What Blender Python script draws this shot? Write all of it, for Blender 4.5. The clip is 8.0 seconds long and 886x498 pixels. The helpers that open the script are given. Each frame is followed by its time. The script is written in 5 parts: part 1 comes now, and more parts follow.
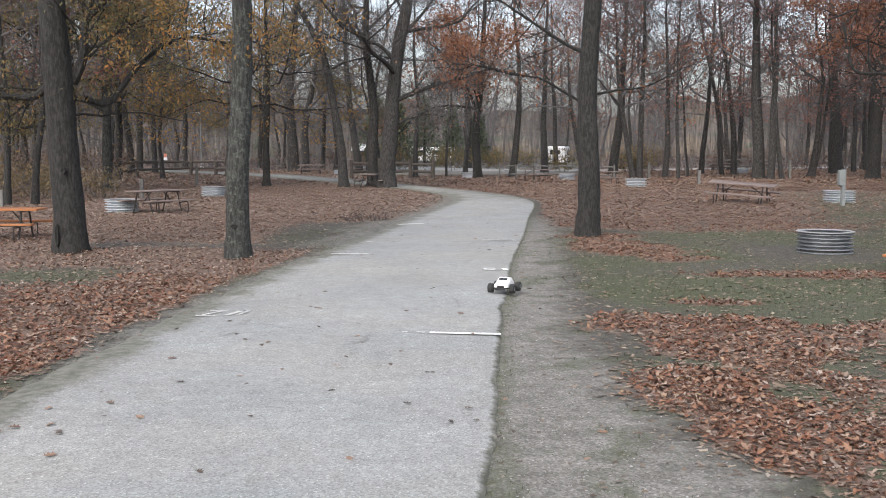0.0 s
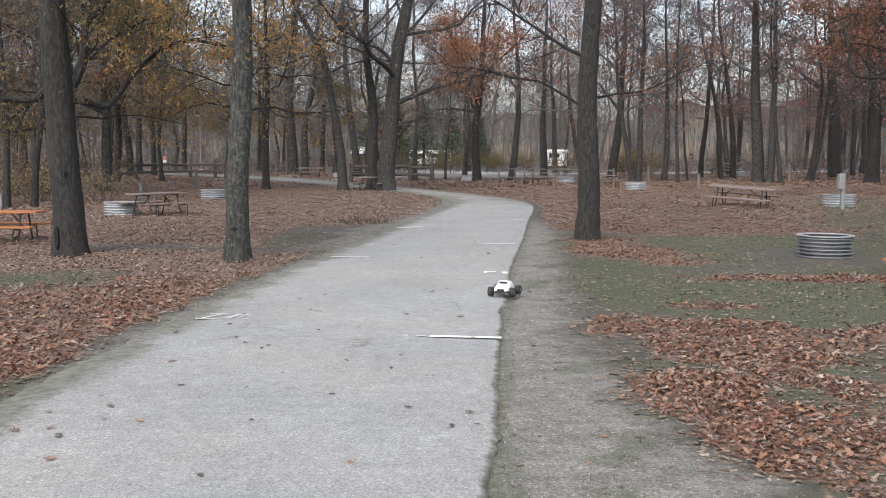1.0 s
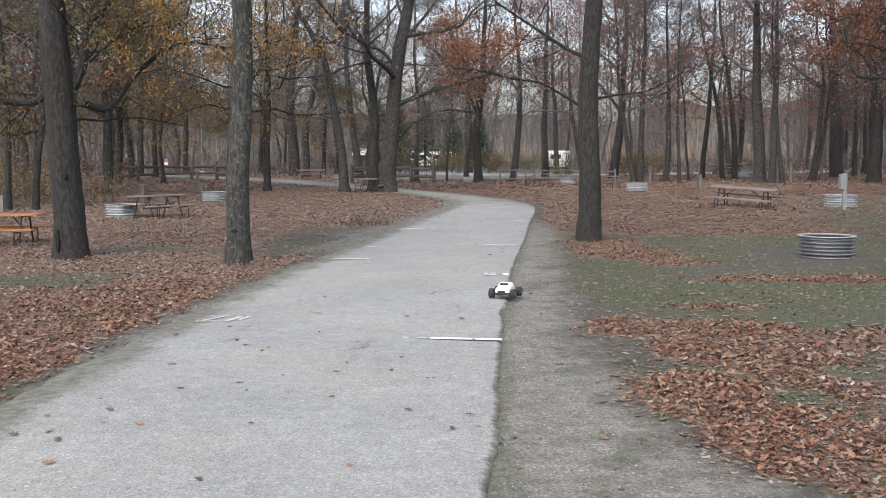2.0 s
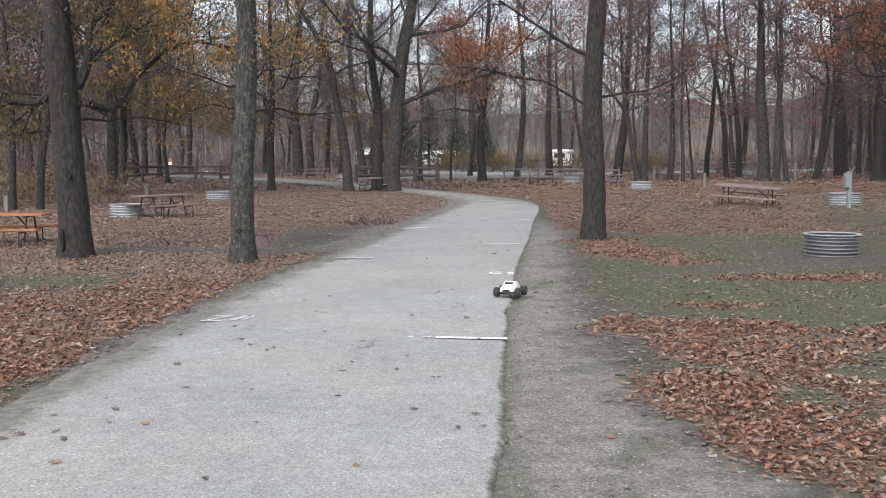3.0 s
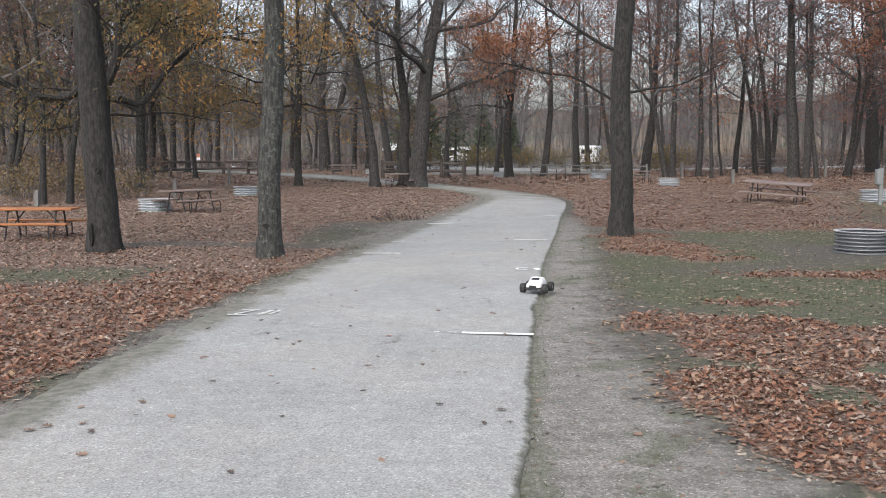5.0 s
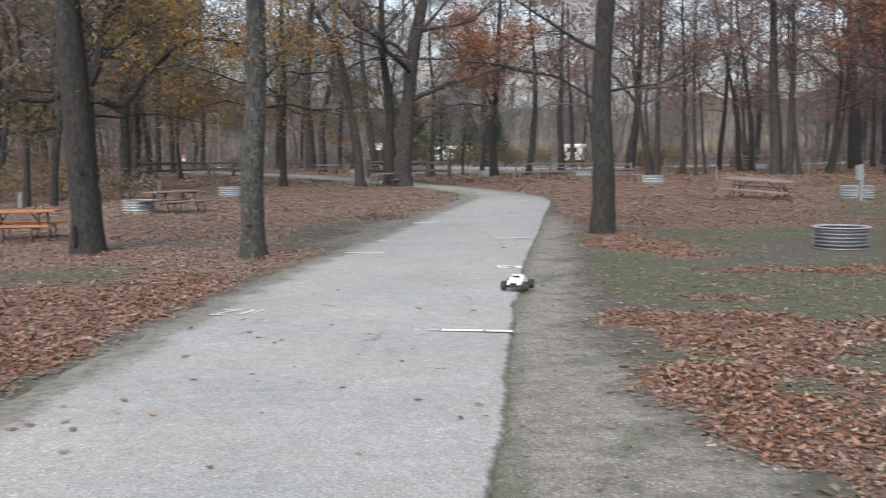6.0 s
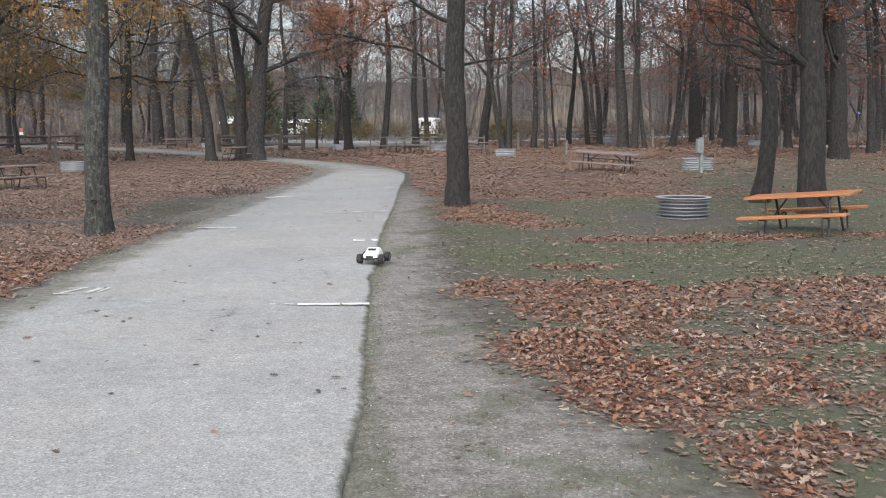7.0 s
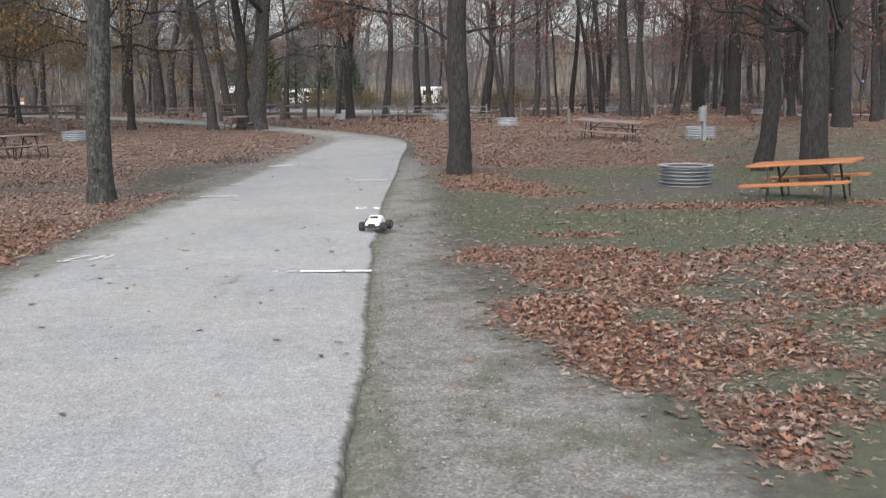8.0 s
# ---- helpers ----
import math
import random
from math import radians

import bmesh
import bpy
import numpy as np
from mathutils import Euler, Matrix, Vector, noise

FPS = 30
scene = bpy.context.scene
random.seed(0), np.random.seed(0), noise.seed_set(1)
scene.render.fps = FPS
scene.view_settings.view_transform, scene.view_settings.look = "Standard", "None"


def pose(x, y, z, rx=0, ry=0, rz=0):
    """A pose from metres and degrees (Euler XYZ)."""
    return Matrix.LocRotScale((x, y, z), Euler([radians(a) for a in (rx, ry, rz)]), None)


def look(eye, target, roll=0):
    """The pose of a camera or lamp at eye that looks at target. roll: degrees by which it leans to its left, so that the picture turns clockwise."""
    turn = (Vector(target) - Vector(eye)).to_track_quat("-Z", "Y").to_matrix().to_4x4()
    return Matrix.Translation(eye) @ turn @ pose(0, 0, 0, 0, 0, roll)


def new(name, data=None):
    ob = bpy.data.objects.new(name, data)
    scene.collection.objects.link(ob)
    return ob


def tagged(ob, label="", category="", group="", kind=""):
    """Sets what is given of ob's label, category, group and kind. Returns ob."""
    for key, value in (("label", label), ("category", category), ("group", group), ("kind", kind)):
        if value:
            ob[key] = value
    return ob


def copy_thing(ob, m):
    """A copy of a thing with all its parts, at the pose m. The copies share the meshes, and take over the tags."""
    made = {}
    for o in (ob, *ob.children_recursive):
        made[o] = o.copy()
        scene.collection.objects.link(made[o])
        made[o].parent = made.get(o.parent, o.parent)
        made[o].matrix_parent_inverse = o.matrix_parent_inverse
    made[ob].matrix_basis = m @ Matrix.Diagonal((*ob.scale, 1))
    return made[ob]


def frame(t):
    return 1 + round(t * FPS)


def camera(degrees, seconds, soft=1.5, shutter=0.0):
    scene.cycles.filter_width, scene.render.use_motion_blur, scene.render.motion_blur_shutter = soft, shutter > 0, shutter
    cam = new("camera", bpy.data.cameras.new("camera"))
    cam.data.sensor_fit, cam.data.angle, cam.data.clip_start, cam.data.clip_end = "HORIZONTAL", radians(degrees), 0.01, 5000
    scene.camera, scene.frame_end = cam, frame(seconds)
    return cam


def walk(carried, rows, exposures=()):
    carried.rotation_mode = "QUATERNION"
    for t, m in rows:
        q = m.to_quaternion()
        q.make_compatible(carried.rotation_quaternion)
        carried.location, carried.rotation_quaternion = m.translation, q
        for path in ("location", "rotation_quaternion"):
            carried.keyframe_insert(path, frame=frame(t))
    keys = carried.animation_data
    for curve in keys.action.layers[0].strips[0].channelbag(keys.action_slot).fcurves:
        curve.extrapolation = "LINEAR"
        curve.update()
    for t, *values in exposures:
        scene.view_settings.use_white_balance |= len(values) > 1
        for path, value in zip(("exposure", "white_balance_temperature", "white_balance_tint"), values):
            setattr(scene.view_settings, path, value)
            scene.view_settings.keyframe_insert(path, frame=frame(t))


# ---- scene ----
cam = camera(46.5, 8.0, 0.95, 0.5)
PATH = [
    (0, (0.035, -0.017, 1.99), (0.033, 1.974, 1.8), 0.0),
    (0.5, (0.024, -0.01, 1.993), (0.022, 1.982, 1.807), 0.2),
    (1, (0.019, -0.006, 1.992), (0.019, 1.986, 1.808), 0.1),
    (1.5, (0.036, 0.012, 1.994), (0.036, 2.004, 1.813), -0.0),
    (3, (0.023, 0.031, 1.992), (0.012, 2.023, 1.809), -0.2),
    (3.5, (0.005, 0.063, 1.988), (-0.01, 2.055, 1.804), -0.2),
    (4, (0.005, 0.08, 1.986), (-0.028, 2.071, 1.801), -0.2),
    (4.5, (0.027, 0.069, 1.982), (-0.026, 2.059, 1.793), -0.2),
    (4.7, (0.019, 0.07, 1.978), (-0.038, 2.06, 1.787), -0.1),
    (5.8, (0.074, 0.0, 1.982), (0.002, 1.99, 1.794), -0.3),
    (6, (0.107, -0.058, 1.981), (0.07, 1.932, 1.789), -0.5),
    (6.5, (0.126, -0.033, 1.968), (0.253, 1.952, 1.757), -0.5),
    (7, (0.108, -0.031, 1.959), (0.349, 1.94, 1.715), -0.4),
    (7.5, (0.062, -0.077, 1.971), (0.314, 1.891, 1.717), -0.4),
    (8, (0.108, -0.07, 1.936), (0.343, 1.893, 1.634), -0.5),
]
walk(cam, [(t, look(eye, target, roll)) for t, eye, target, roll in PATH],
     exposures=[(0, 0.95, 6420, 11), (6.5, 0.95, 6420, 11), (8, 0.95, 6420, 11)])


# ---- world and light: a bright overcast afternoon ----
SUN_EL, SUN_AZ = 42, 200
world = bpy.data.worlds.new("overcast_sky")
scene.world = world
world.use_nodes = True
wn, wl = world.node_tree.nodes, world.node_tree.links
sky = wn.new("ShaderNodeTexSky")
sky.sky_type = "NISHITA"
sky.sun_disc = False
sky.sun_elevation, sky.sun_rotation = radians(SUN_EL), radians(SUN_AZ)
sky.air_density, sky.dust_density = 1.0, 4.0
grey = wn.new("ShaderNodeHueSaturation")
grey.inputs["Saturation"].default_value = 0.55
wl.new(sky.outputs[0], grey.inputs["Color"])
wl.new(grey.outputs[0], wn["Background"].inputs["Color"])
wn["Background"].inputs["Strength"].default_value = 0.168
sun = new("sun", bpy.data.lights.new("sun", "SUN"))
sun.data.energy, sun.data.angle, sun.data.color = 0.5, radians(35), (1.0, 0.97, 0.93)
sun.rotation_euler = (radians(90 - SUN_EL), 0, radians(180 - SUN_AZ))


# ---- materials ----
def mat(name, rough=0.85, metal=0.0):
    m = bpy.data.materials.new(name)
    m.use_nodes = True
    b = m.node_tree.nodes["Principled BSDF"]
    b.inputs["Roughness"].default_value, b.inputs["Metallic"].default_value = rough, metal
    return m, m.node_tree.nodes, m.node_tree.links, b


def coords(nodes, links, stretch=(1, 1, 1)):
    tc, mp = nodes.new("ShaderNodeTexCoord"), nodes.new("ShaderNodeMapping")
    mp.inputs["Scale"].default_value = stretch
    links.new(tc.outputs["Object"], mp.inputs["Vector"])
    return mp.outputs[0]


def noise_of(nodes, links, vec, scale, detail=5, rough=0.6):
    n = nodes.new("ShaderNodeTexNoise")
    n.inputs["Scale"].default_value, n.inputs["Detail"].default_value, n.inputs["Roughness"].default_value = scale, detail, rough
    links.new(vec, n.inputs["Vector"])
    return n.outputs["Fac"]


def ramp(nodes, links, fac, stops):
    r = nodes.new("ShaderNodeValToRGB")
    while len(r.color_ramp.elements) < len(stops):
        r.color_ramp.elements.new(0.5)
    for e, (p, c) in zip(r.color_ramp.elements, stops):
        e.position, e.color = p, (*c, 1) if len(c) == 3 else c
    links.new(fac, r.inputs[0])
    return r.outputs[0]


def mixed(nodes, links, fac, a, b, how="MIX"):
    m = nodes.new("ShaderNodeMix")
    m.data_type, m.blend_type = "RGBA", how
    for s, v in ((0, fac), (6, a), (7, b)):
        if isinstance(v, (int, float)):
            m.inputs[s].default_value = v
        elif isinstance(v, tuple):
            m.inputs[s].default_value = (*v, 1)
        else:
            links.new(v, m.inputs[s])
    return m.outputs[2]


def bump(nodes, links, b, fac, strength, dist):
    n = nodes.new("ShaderNodeBump")
    n.inputs["Strength"].default_value, n.inputs["Distance"].default_value = strength, dist
    links.new(fac, n.inputs["Height"])
    links.new(n.outputs[0], b.inputs["Normal"])


def grainy(name, stops, scale=3.0, fine=40.0, rough=0.85, metal=0.0, stretch=(1, 1, 1), strength=0.3, dist=0.01, vary=0.0, blotch=0.4):
    """Two scales of noise through one ramp, relief from the fine one; vary: a change of value from object to object."""
    m, n, l, b = mat(name, rough, metal)
    v = coords(n, l, stretch)
    big, small = noise_of(n, l, v, scale), noise_of(n, l, v, fine, 4)
    f = mixed(n, l, blotch, small, big)
    col = ramp(n, l, f, stops)
    if vary:
        info, h = n.new("ShaderNodeObjectInfo"), n.new("ShaderNodeHueSaturation")
        mr = n.new("ShaderNodeMapRange")
        mr.inputs["To Min"].default_value, mr.inputs["To Max"].default_value = 1 - vary, 1 + vary
        l.new(info.outputs["Random"], mr.inputs["Value"])
        l.new(mr.outputs[0], h.inputs["Value"])
        l.new(col, h.inputs["Color"])
        col = h.outputs[0]
    l.new(col, b.inputs["Base Color"])
    bump(n, l, b, small, strength, dist)
    return m


def leaf_mat(name, stops, rough=0.75, single=False, through_light=0.25):
    """Leaves: each one its own tone, by island or by object."""
    m, n, l, b = mat(name, rough)
    if single:
        fac = n.new("ShaderNodeObjectInfo").outputs["Random"]
    else:
        fac = n.new("ShaderNodeNewGeometry").outputs["Random Per Island"]
    col = ramp(n, l, fac, stops)
    v = coords(n, l)
    col = mixed(n, l, 0.35, col, ramp(n, l, noise_of(n, l, v, 35), [(0.3, (0.35, 0.3, 0.28)), (0.7, (1, 1, 1))]), "MULTIPLY")
    l.new(col, b.inputs["Base Color"])
    if through_light:
        t, mx = n.new("ShaderNodeBsdfTranslucent"), n.new("ShaderNodeMixShader")
        l.new(col, t.inputs["Color"])
        mx.inputs[0].default_value = through_light
        l.new(b.outputs[0], mx.inputs[1])
        l.new(t.outputs[0], mx.inputs[2])
        l.new(mx.outputs[0], n["Material Output"].inputs["Surface"])
    return m


def asphalt_material():
    m, n, l, b = mat("old_asphalt", 0.9)
    v = coords(n, l)
    stone = n.new("ShaderNodeTexVoronoi")
    stone.inputs["Scale"].default_value = 75
    l.new(v, stone.inputs["Vector"])
    chips = ramp(n, l, stone.outputs["Color"], [(0.0, (0.175, 0.178, 0.177)), (0.5, (0.279, 0.284, 0.28)), (0.85, (0.347, 0.353, 0.347)), (1.0, (0.53, 0.538, 0.528))])
    blot = ramp(n, l, noise_of(n, l, v, 0.55, 6, 0.65), [(0.3, (0.84, 0.84, 0.835)), (0.7, (1.07, 1.065, 1.05))])
    col = mixed(n, l, 1.0, chips, blot, "MULTIPLY")
    mid = ramp(n, l, noise_of(n, l, v, 6, 6, 0.7), [(0.35, (0.82, 0.82, 0.8)), (0.65, (1.08, 1.08, 1.08))])
    col = mixed(n, l, 0.7, col, mid, "MULTIPLY")
    warp = n.new("ShaderNodeVectorMath")
    warp.operation = "MULTIPLY_ADD"
    wob = n.new("ShaderNodeTexNoise")
    wob.inputs["Scale"].default_value = 2.2
    l.new(v, wob.inputs["Vector"])
    l.new(wob.outputs["Color"], warp.inputs[0])
    warp.inputs[1].default_value = (0.7, 0.7, 0.7)
    l.new(v, warp.inputs[2])
    cell = n.new("ShaderNodeTexVoronoi")
    cell.feature = "DISTANCE_TO_EDGE"
    cell.inputs["Scale"].default_value = 0.42
    l.new(warp.outputs[0], cell.inputs["Vector"])
    crack = ramp(n, l, cell.outputs["Distance"], [(0.0, (0.35, 0.34, 0.33)), (0.006, (0.6, 0.6, 0.6)), (0.012, (1, 1, 1))])
    cast = ramp(n, l, noise_of(n, l, v, 0.4, 3), [(0.38, (0.985, 1.0, 1.015)), (0.62, (1.03, 1.0, 0.975))])
    col = mixed(n, l, 1.0, col, cast, "MULTIPLY")
    gate = ramp(n, l, noise_of(n, l, v, 0.35, 2), [(0.5, (0, 0, 0)), (0.7, (0.8, 0.8, 0.8))])
    col = mixed(n, l, 1.0, col, mixed(n, l, gate, (1, 1, 1), crack), "MULTIPLY")
    edge = n.new("ShaderNodeAttribute")
    edge.attribute_name = "verge"
    broken = n.new("ShaderNodeMath")
    broken.operation = "MULTIPLY_ADD"
    l.new(noise_of(n, l, v, 14, 6, 0.75), broken.inputs[0])
    broken.inputs[1].default_value, broken.inputs[2].default_value = 1.6, -0.8
    reach = n.new("ShaderNodeMath")
    reach.operation = "ADD"
    l.new(edge.outputs["Fac"], reach.inputs[0])
    l.new(broken.outputs[0], reach.inputs[1])
    moss = ramp(n, l, noise_of(n, l, v, 9), [(0.35, (0.07, 0.072, 0.05)), (0.65, (0.165, 0.16, 0.13))])
    dirty = mixed(n, l, ramp(n, l, reach.outputs[0], [(0.2, (0, 0, 0)), (0.85, (0.9, 0.9, 0.9))]), col, moss)
    l.new(dirty, b.inputs["Base Color"])
    bump(n, l, b, stone.outputs["Distance"], 0.35, 0.006)
    return m


def ground_material():
    m, n, l, b = mat("campground_soil", 0.95)
    v = coords(n, l)
    at = n.new("ShaderNodeAttribute")
    at.attribute_name = "zone"
    sep = n.new("ShaderNodeSeparateColor")
    l.new(at.outputs["Color"], sep.inputs[0])
    big, mid, fine = noise_of(n, l, v, 0.8), noise_of(n, l, v, 7, 6, 0.7), noise_of(n, l, v, 60, 4, 0.7)
    dirt = ramp(n, l, mixed(n, l, 0.5, mid, fine), [(0.3, (0.034, 0.031, 0.025)), (0.5, (0.063, 0.058, 0.047)), (0.7, (0.105, 0.098, 0.082))])
    grass = ramp(n, l, mixed(n, l, 0.6, mid, fine), [(0.3, (0.026, 0.034, 0.014)), (0.5, (0.055, 0.066, 0.029)), (0.7, (0.105, 0.108, 0.062))])
    litter = ramp(n, l, mixed(n, l, 0.6, mid, noise_of(n, l, v, 22, 3)), [(0.3, (0.05, 0.035, 0.026)), (0.48, (0.12, 0.078, 0.057)), (0.6, (0.185, 0.133, 0.104)), (0.75, (0.26, 0.2, 0.163))])
    pebble = n.new("ShaderNodeTexVoronoi")
    pebble.inputs["Scale"].default_value = 58
    l.new(v, pebble.inputs["Vector"])
    gravel = ramp(n, l, pebble.outputs["Color"], [(0.0, (0.1, 0.095, 0.085)), (0.5, (0.175, 0.168, 0.152)), (0.85, (0.25, 0.241, 0.222)), (1.0, (0.4, 0.39, 0.365))])
    gravel = mixed(n, l, 0.6, gravel, ramp(n, l, noise_of(n, l, v, 3, 6, 0.7), [(0.36, (0.5, 0.5, 0.44)), (0.6, (1.15, 1.15, 1.12))]), "MULTIPLY")
    broken = n.new("ShaderNodeMath")
    broken.operation = "MULTIPLY_ADD"
    l.new(mid, broken.inputs[0])
    broken.inputs[1].default_value, broken.inputs[2].default_value = 2.0, -1.0

    def edge(channel, lo, hi):
        a = n.new("ShaderNodeMath")
        a.operation = "ADD"
        l.new(sep.outputs[channel], a.inputs[0])
        l.new(broken.outputs[0], a.inputs[1])
        return ramp(n, l, a.outputs[0], [(lo, (0, 0, 0)), (hi, (1, 1, 1))])
    col = mixed(n, l, edge(2, 0.2, 0.95), dirt, gravel)
    col = mixed(n, l, edge(0, 0.3, 1.0), col, grass)
    col = mixed(n, l, edge(1, 0.45, 0.65), col, litter)
    l.new(col, b.inputs["Base Color"])
    bump(n, l, b, mixed(n, l, 0.5, mid, fine), 0.6, 0.03)
    return m


def bark_material(name, dark, light, lichen):
    m, n, l, b = mat(name, 0.95)
    v, vs = coords(n, l), coords(n, l, (1, 1, 0.34))
    fur = noise_of(n, l, vs, 16, 6, 0.7)
    deep = noise_of(n, l, coords(n, l, (1, 1, 0.2)), 30, 4, 0.6)
    col = ramp(n, l, mixed(n, l, 0.5, fur, deep), [(0.38, tuple(c * 0.7 for c in dark)), (0.47, dark), (0.54, light), (0.64, tuple(c * 1.15 for c in light))])
    col = mixed(n, l, 0.5, col, ramp(n, l, noise_of(n, l, v, 1.3), [(0.3, (0.7, 0.7, 0.7)), (0.7, (1.15, 1.15, 1.15))]), "MULTIPLY")
    patch = ramp(n, l, noise_of(n, l, coords(n, l, (1, 1, 1.1)), 12, 6, 0.75), [(0.54, (0, 0, 0)), (0.6, (lichen, lichen, lichen))])
    col = mixed(n, l, patch, col, ramp(n, l, fur, [(0.35, (0.045, 0.052, 0.046)), (0.65, (0.118, 0.13, 0.115))]))
    l.new(col, b.inputs["Base Color"])
    bump(n, l, b, mixed(n, l, 0.5, fur, deep), 0.7, 0.05)
    return m


ASPHALT, SOIL = asphalt_material(), ground_material()
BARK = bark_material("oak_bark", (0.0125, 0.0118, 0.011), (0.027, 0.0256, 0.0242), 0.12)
BARK_PALE = bark_material("lichen_bark", (0.02, 0.0205, 0.019), (0.046, 0.047, 0.043), 0.8)
# Bark of distant trunks: haze put into the colour, greyer and lighter than BARK.
BARK_HAZED = bark_material("hazed_oak_bark", (0.0185, 0.0174, 0.0168), (0.047, 0.0442, 0.0428), 0.3)
KNOT = grainy("dark_bark_hollow", [(0.3, (0.006, 0.006, 0.006)), (0.7, (0.02, 0.019, 0.018))], 8, 50, 0.95)
# Twig tone lightened, so that distant limbs carry haze in their colour.
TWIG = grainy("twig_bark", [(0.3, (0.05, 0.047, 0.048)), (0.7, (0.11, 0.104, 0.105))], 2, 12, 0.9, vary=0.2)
RUST = leaf_mat("rust_oak_leaf", [(0.0, (0.11, 0.047, 0.027)), (0.35, (0.19, 0.078, 0.042)), (0.7, (0.25, 0.11, 0.06)), (1.0, (0.23, 0.145, 0.095))], through_light=0.4)
RED = leaf_mat("red_oak_leaf", [(0.0, (0.11, 0.05, 0.04)), (0.5, (0.2, 0.085, 0.065)), (1.0, (0.27, 0.15, 0.115))], through_light=0.4)
ORANGE = leaf_mat("orange_oak_leaf", [(0.0, (0.22, 0.09, 0.042)), (0.5, (0.34, 0.14, 0.065)), (1.0, (0.4, 0.215, 0.115))], through_light=0.4)
GOLD = leaf_mat("gold_oak_leaf", [(0.0, (0.16, 0.12, 0.045)), (0.5, (0.29, 0.18, 0.055)), (1.0, (0.36, 0.17, 0.05))], through_light=0.4)
YELLOW = leaf_mat("yellow_oak_leaf", [(0.0, (0.095, 0.078, 0.038)), (0.3, (0.125, 0.12, 0.058)), (0.6, (0.17, 0.145, 0.066)), (0.85, (0.25, 0.165, 0.06)), (1.0, (0.28, 0.145, 0.055))], through_light=0.4)
BROWN = leaf_mat("dry_brown_leaf", [(0.0, (0.06, 0.04, 0.03)), (0.5, (0.115, 0.073, 0.05)), (1.0, (0.18, 0.125, 0.09))])
TAN = leaf_mat("faded_tan_leaf", [(0.0, (0.075, 0.055, 0.028)), (0.5, (0.15, 0.108, 0.05)), (1.0, (0.24, 0.185, 0.1))])
NEEDLE = leaf_mat("pine_needle", [(0.0, (0.04, 0.065, 0.035)), (1.0, (0.1, 0.13, 0.07))])
LITTER = leaf_mat("fallen_oak_leaf", [(0.0, (0.06, 0.032, 0.02)), (0.2, (0.13, 0.057, 0.032)), (0.5, (0.215, 0.096, 0.055)), (0.72, (0.27, 0.145, 0.088)), (0.88, (0.29, 0.2, 0.145)), (0.96, (0.34, 0.265, 0.21)), (1.0, (0.33, 0.21, 0.11))], through_light=0.1)
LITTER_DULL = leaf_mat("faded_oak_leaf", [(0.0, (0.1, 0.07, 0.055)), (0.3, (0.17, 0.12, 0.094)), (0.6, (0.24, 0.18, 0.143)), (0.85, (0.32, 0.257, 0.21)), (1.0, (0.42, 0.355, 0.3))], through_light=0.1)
LITTER_PALE = leaf_mat("pale_tan_leaf", [(0.0, (0.09, 0.063, 0.045)), (0.2, (0.145, 0.104, 0.073)), (0.5, (0.2, 0.15, 0.107)), (0.85, (0.27, 0.212, 0.158)), (1.0, (0.4, 0.335, 0.255))], through_light=0.05)
ROAD_LEAF = leaf_mat("dry_leaf_on_road", [(0.0, (0.075, 0.057, 0.045)), (0.4, (0.13, 0.095, 0.074)), (0.75, (0.2, 0.11, 0.075)), (1.0, (0.29, 0.19, 0.13))], single=True, through_light=0.1)
GRASS = leaf_mat("autumn_grass", [(0.0, (0.06, 0.075, 0.03)), (0.5, (0.1, 0.122, 0.05)), (0.8, (0.15, 0.15, 0.08)), (1.0, (0.22, 0.205, 0.125))], through_light=0.4)
CRUMB = leaf_mat("leaf_crumb", [(0.0, (0.085, 0.064, 0.048)), (0.5, (0.135, 0.106, 0.082)), (0.85, (0.19, 0.156, 0.124)), (1.0, (0.3, 0.262, 0.215))], through_light=0.0)
STONE = leaf_mat("pale_stone", [(0.0, (0.1, 0.098, 0.09)), (0.7, (0.22, 0.215, 0.205)), (1.0, (0.42, 0.41, 0.39))], through_light=0.0)
# Pale diffuse tone stands in for the sky mirrored in the flat rims.
RIM = grainy("pale_steel_rim", [(0.3, (0.26, 0.265, 0.27)), (0.7, (0.42, 0.43, 0.44))], 6, 40, 0.6, 0.2, strength=0.05)
GALV = grainy("galvanised_steel", [(0.3, (0.34, 0.368, 0.395)), (0.7, (0.56, 0.595, 0.635))], 4, 30, 0.42, 0.35, strength=0.05)
GALV_DULL = grainy("weathered_galvanised_steel", [(0.3, (0.135, 0.143, 0.155)), (0.7, (0.28, 0.296, 0.317))], 5, 40, 0.42, 0.5, strength=0.06)
ASH = grainy("cold_ash", [(0.3, (0.03, 0.03, 0.03)), (0.7, (0.16, 0.15, 0.14))], 6, 50, 0.95)
WOOD_ORANGE = grainy("orange_stained_pine", [(0.3, (0.24, 0.088, 0.028)), (0.7, (0.38, 0.155, 0.056))], 3, 30, 0.55, stretch=(0.12, 1, 1), vary=0.1)
WOOD_BROWN = grainy("weathered_brown_board", [(0.3, (0.095, 0.072, 0.064)), (0.7, (0.21, 0.165, 0.148))], 3, 30, 0.8, stretch=(0.12, 1, 1), vary=0.12)
WOOD_GREY = grainy("silvered_wood", [(0.3, (0.078, 0.077, 0.073)), (0.7, (0.165, 0.162, 0.154))], 3, 30, 0.9, stretch=(1, 1, 0.15), vary=0.15)
WOOD_DARK = grainy("dark_fence_wood", [(0.3, (0.05, 0.042, 0.036)), (0.7, (0.13, 0.11, 0.095))], 3, 30, 0.9, stretch=(0.15, 1, 1), vary=0.15)
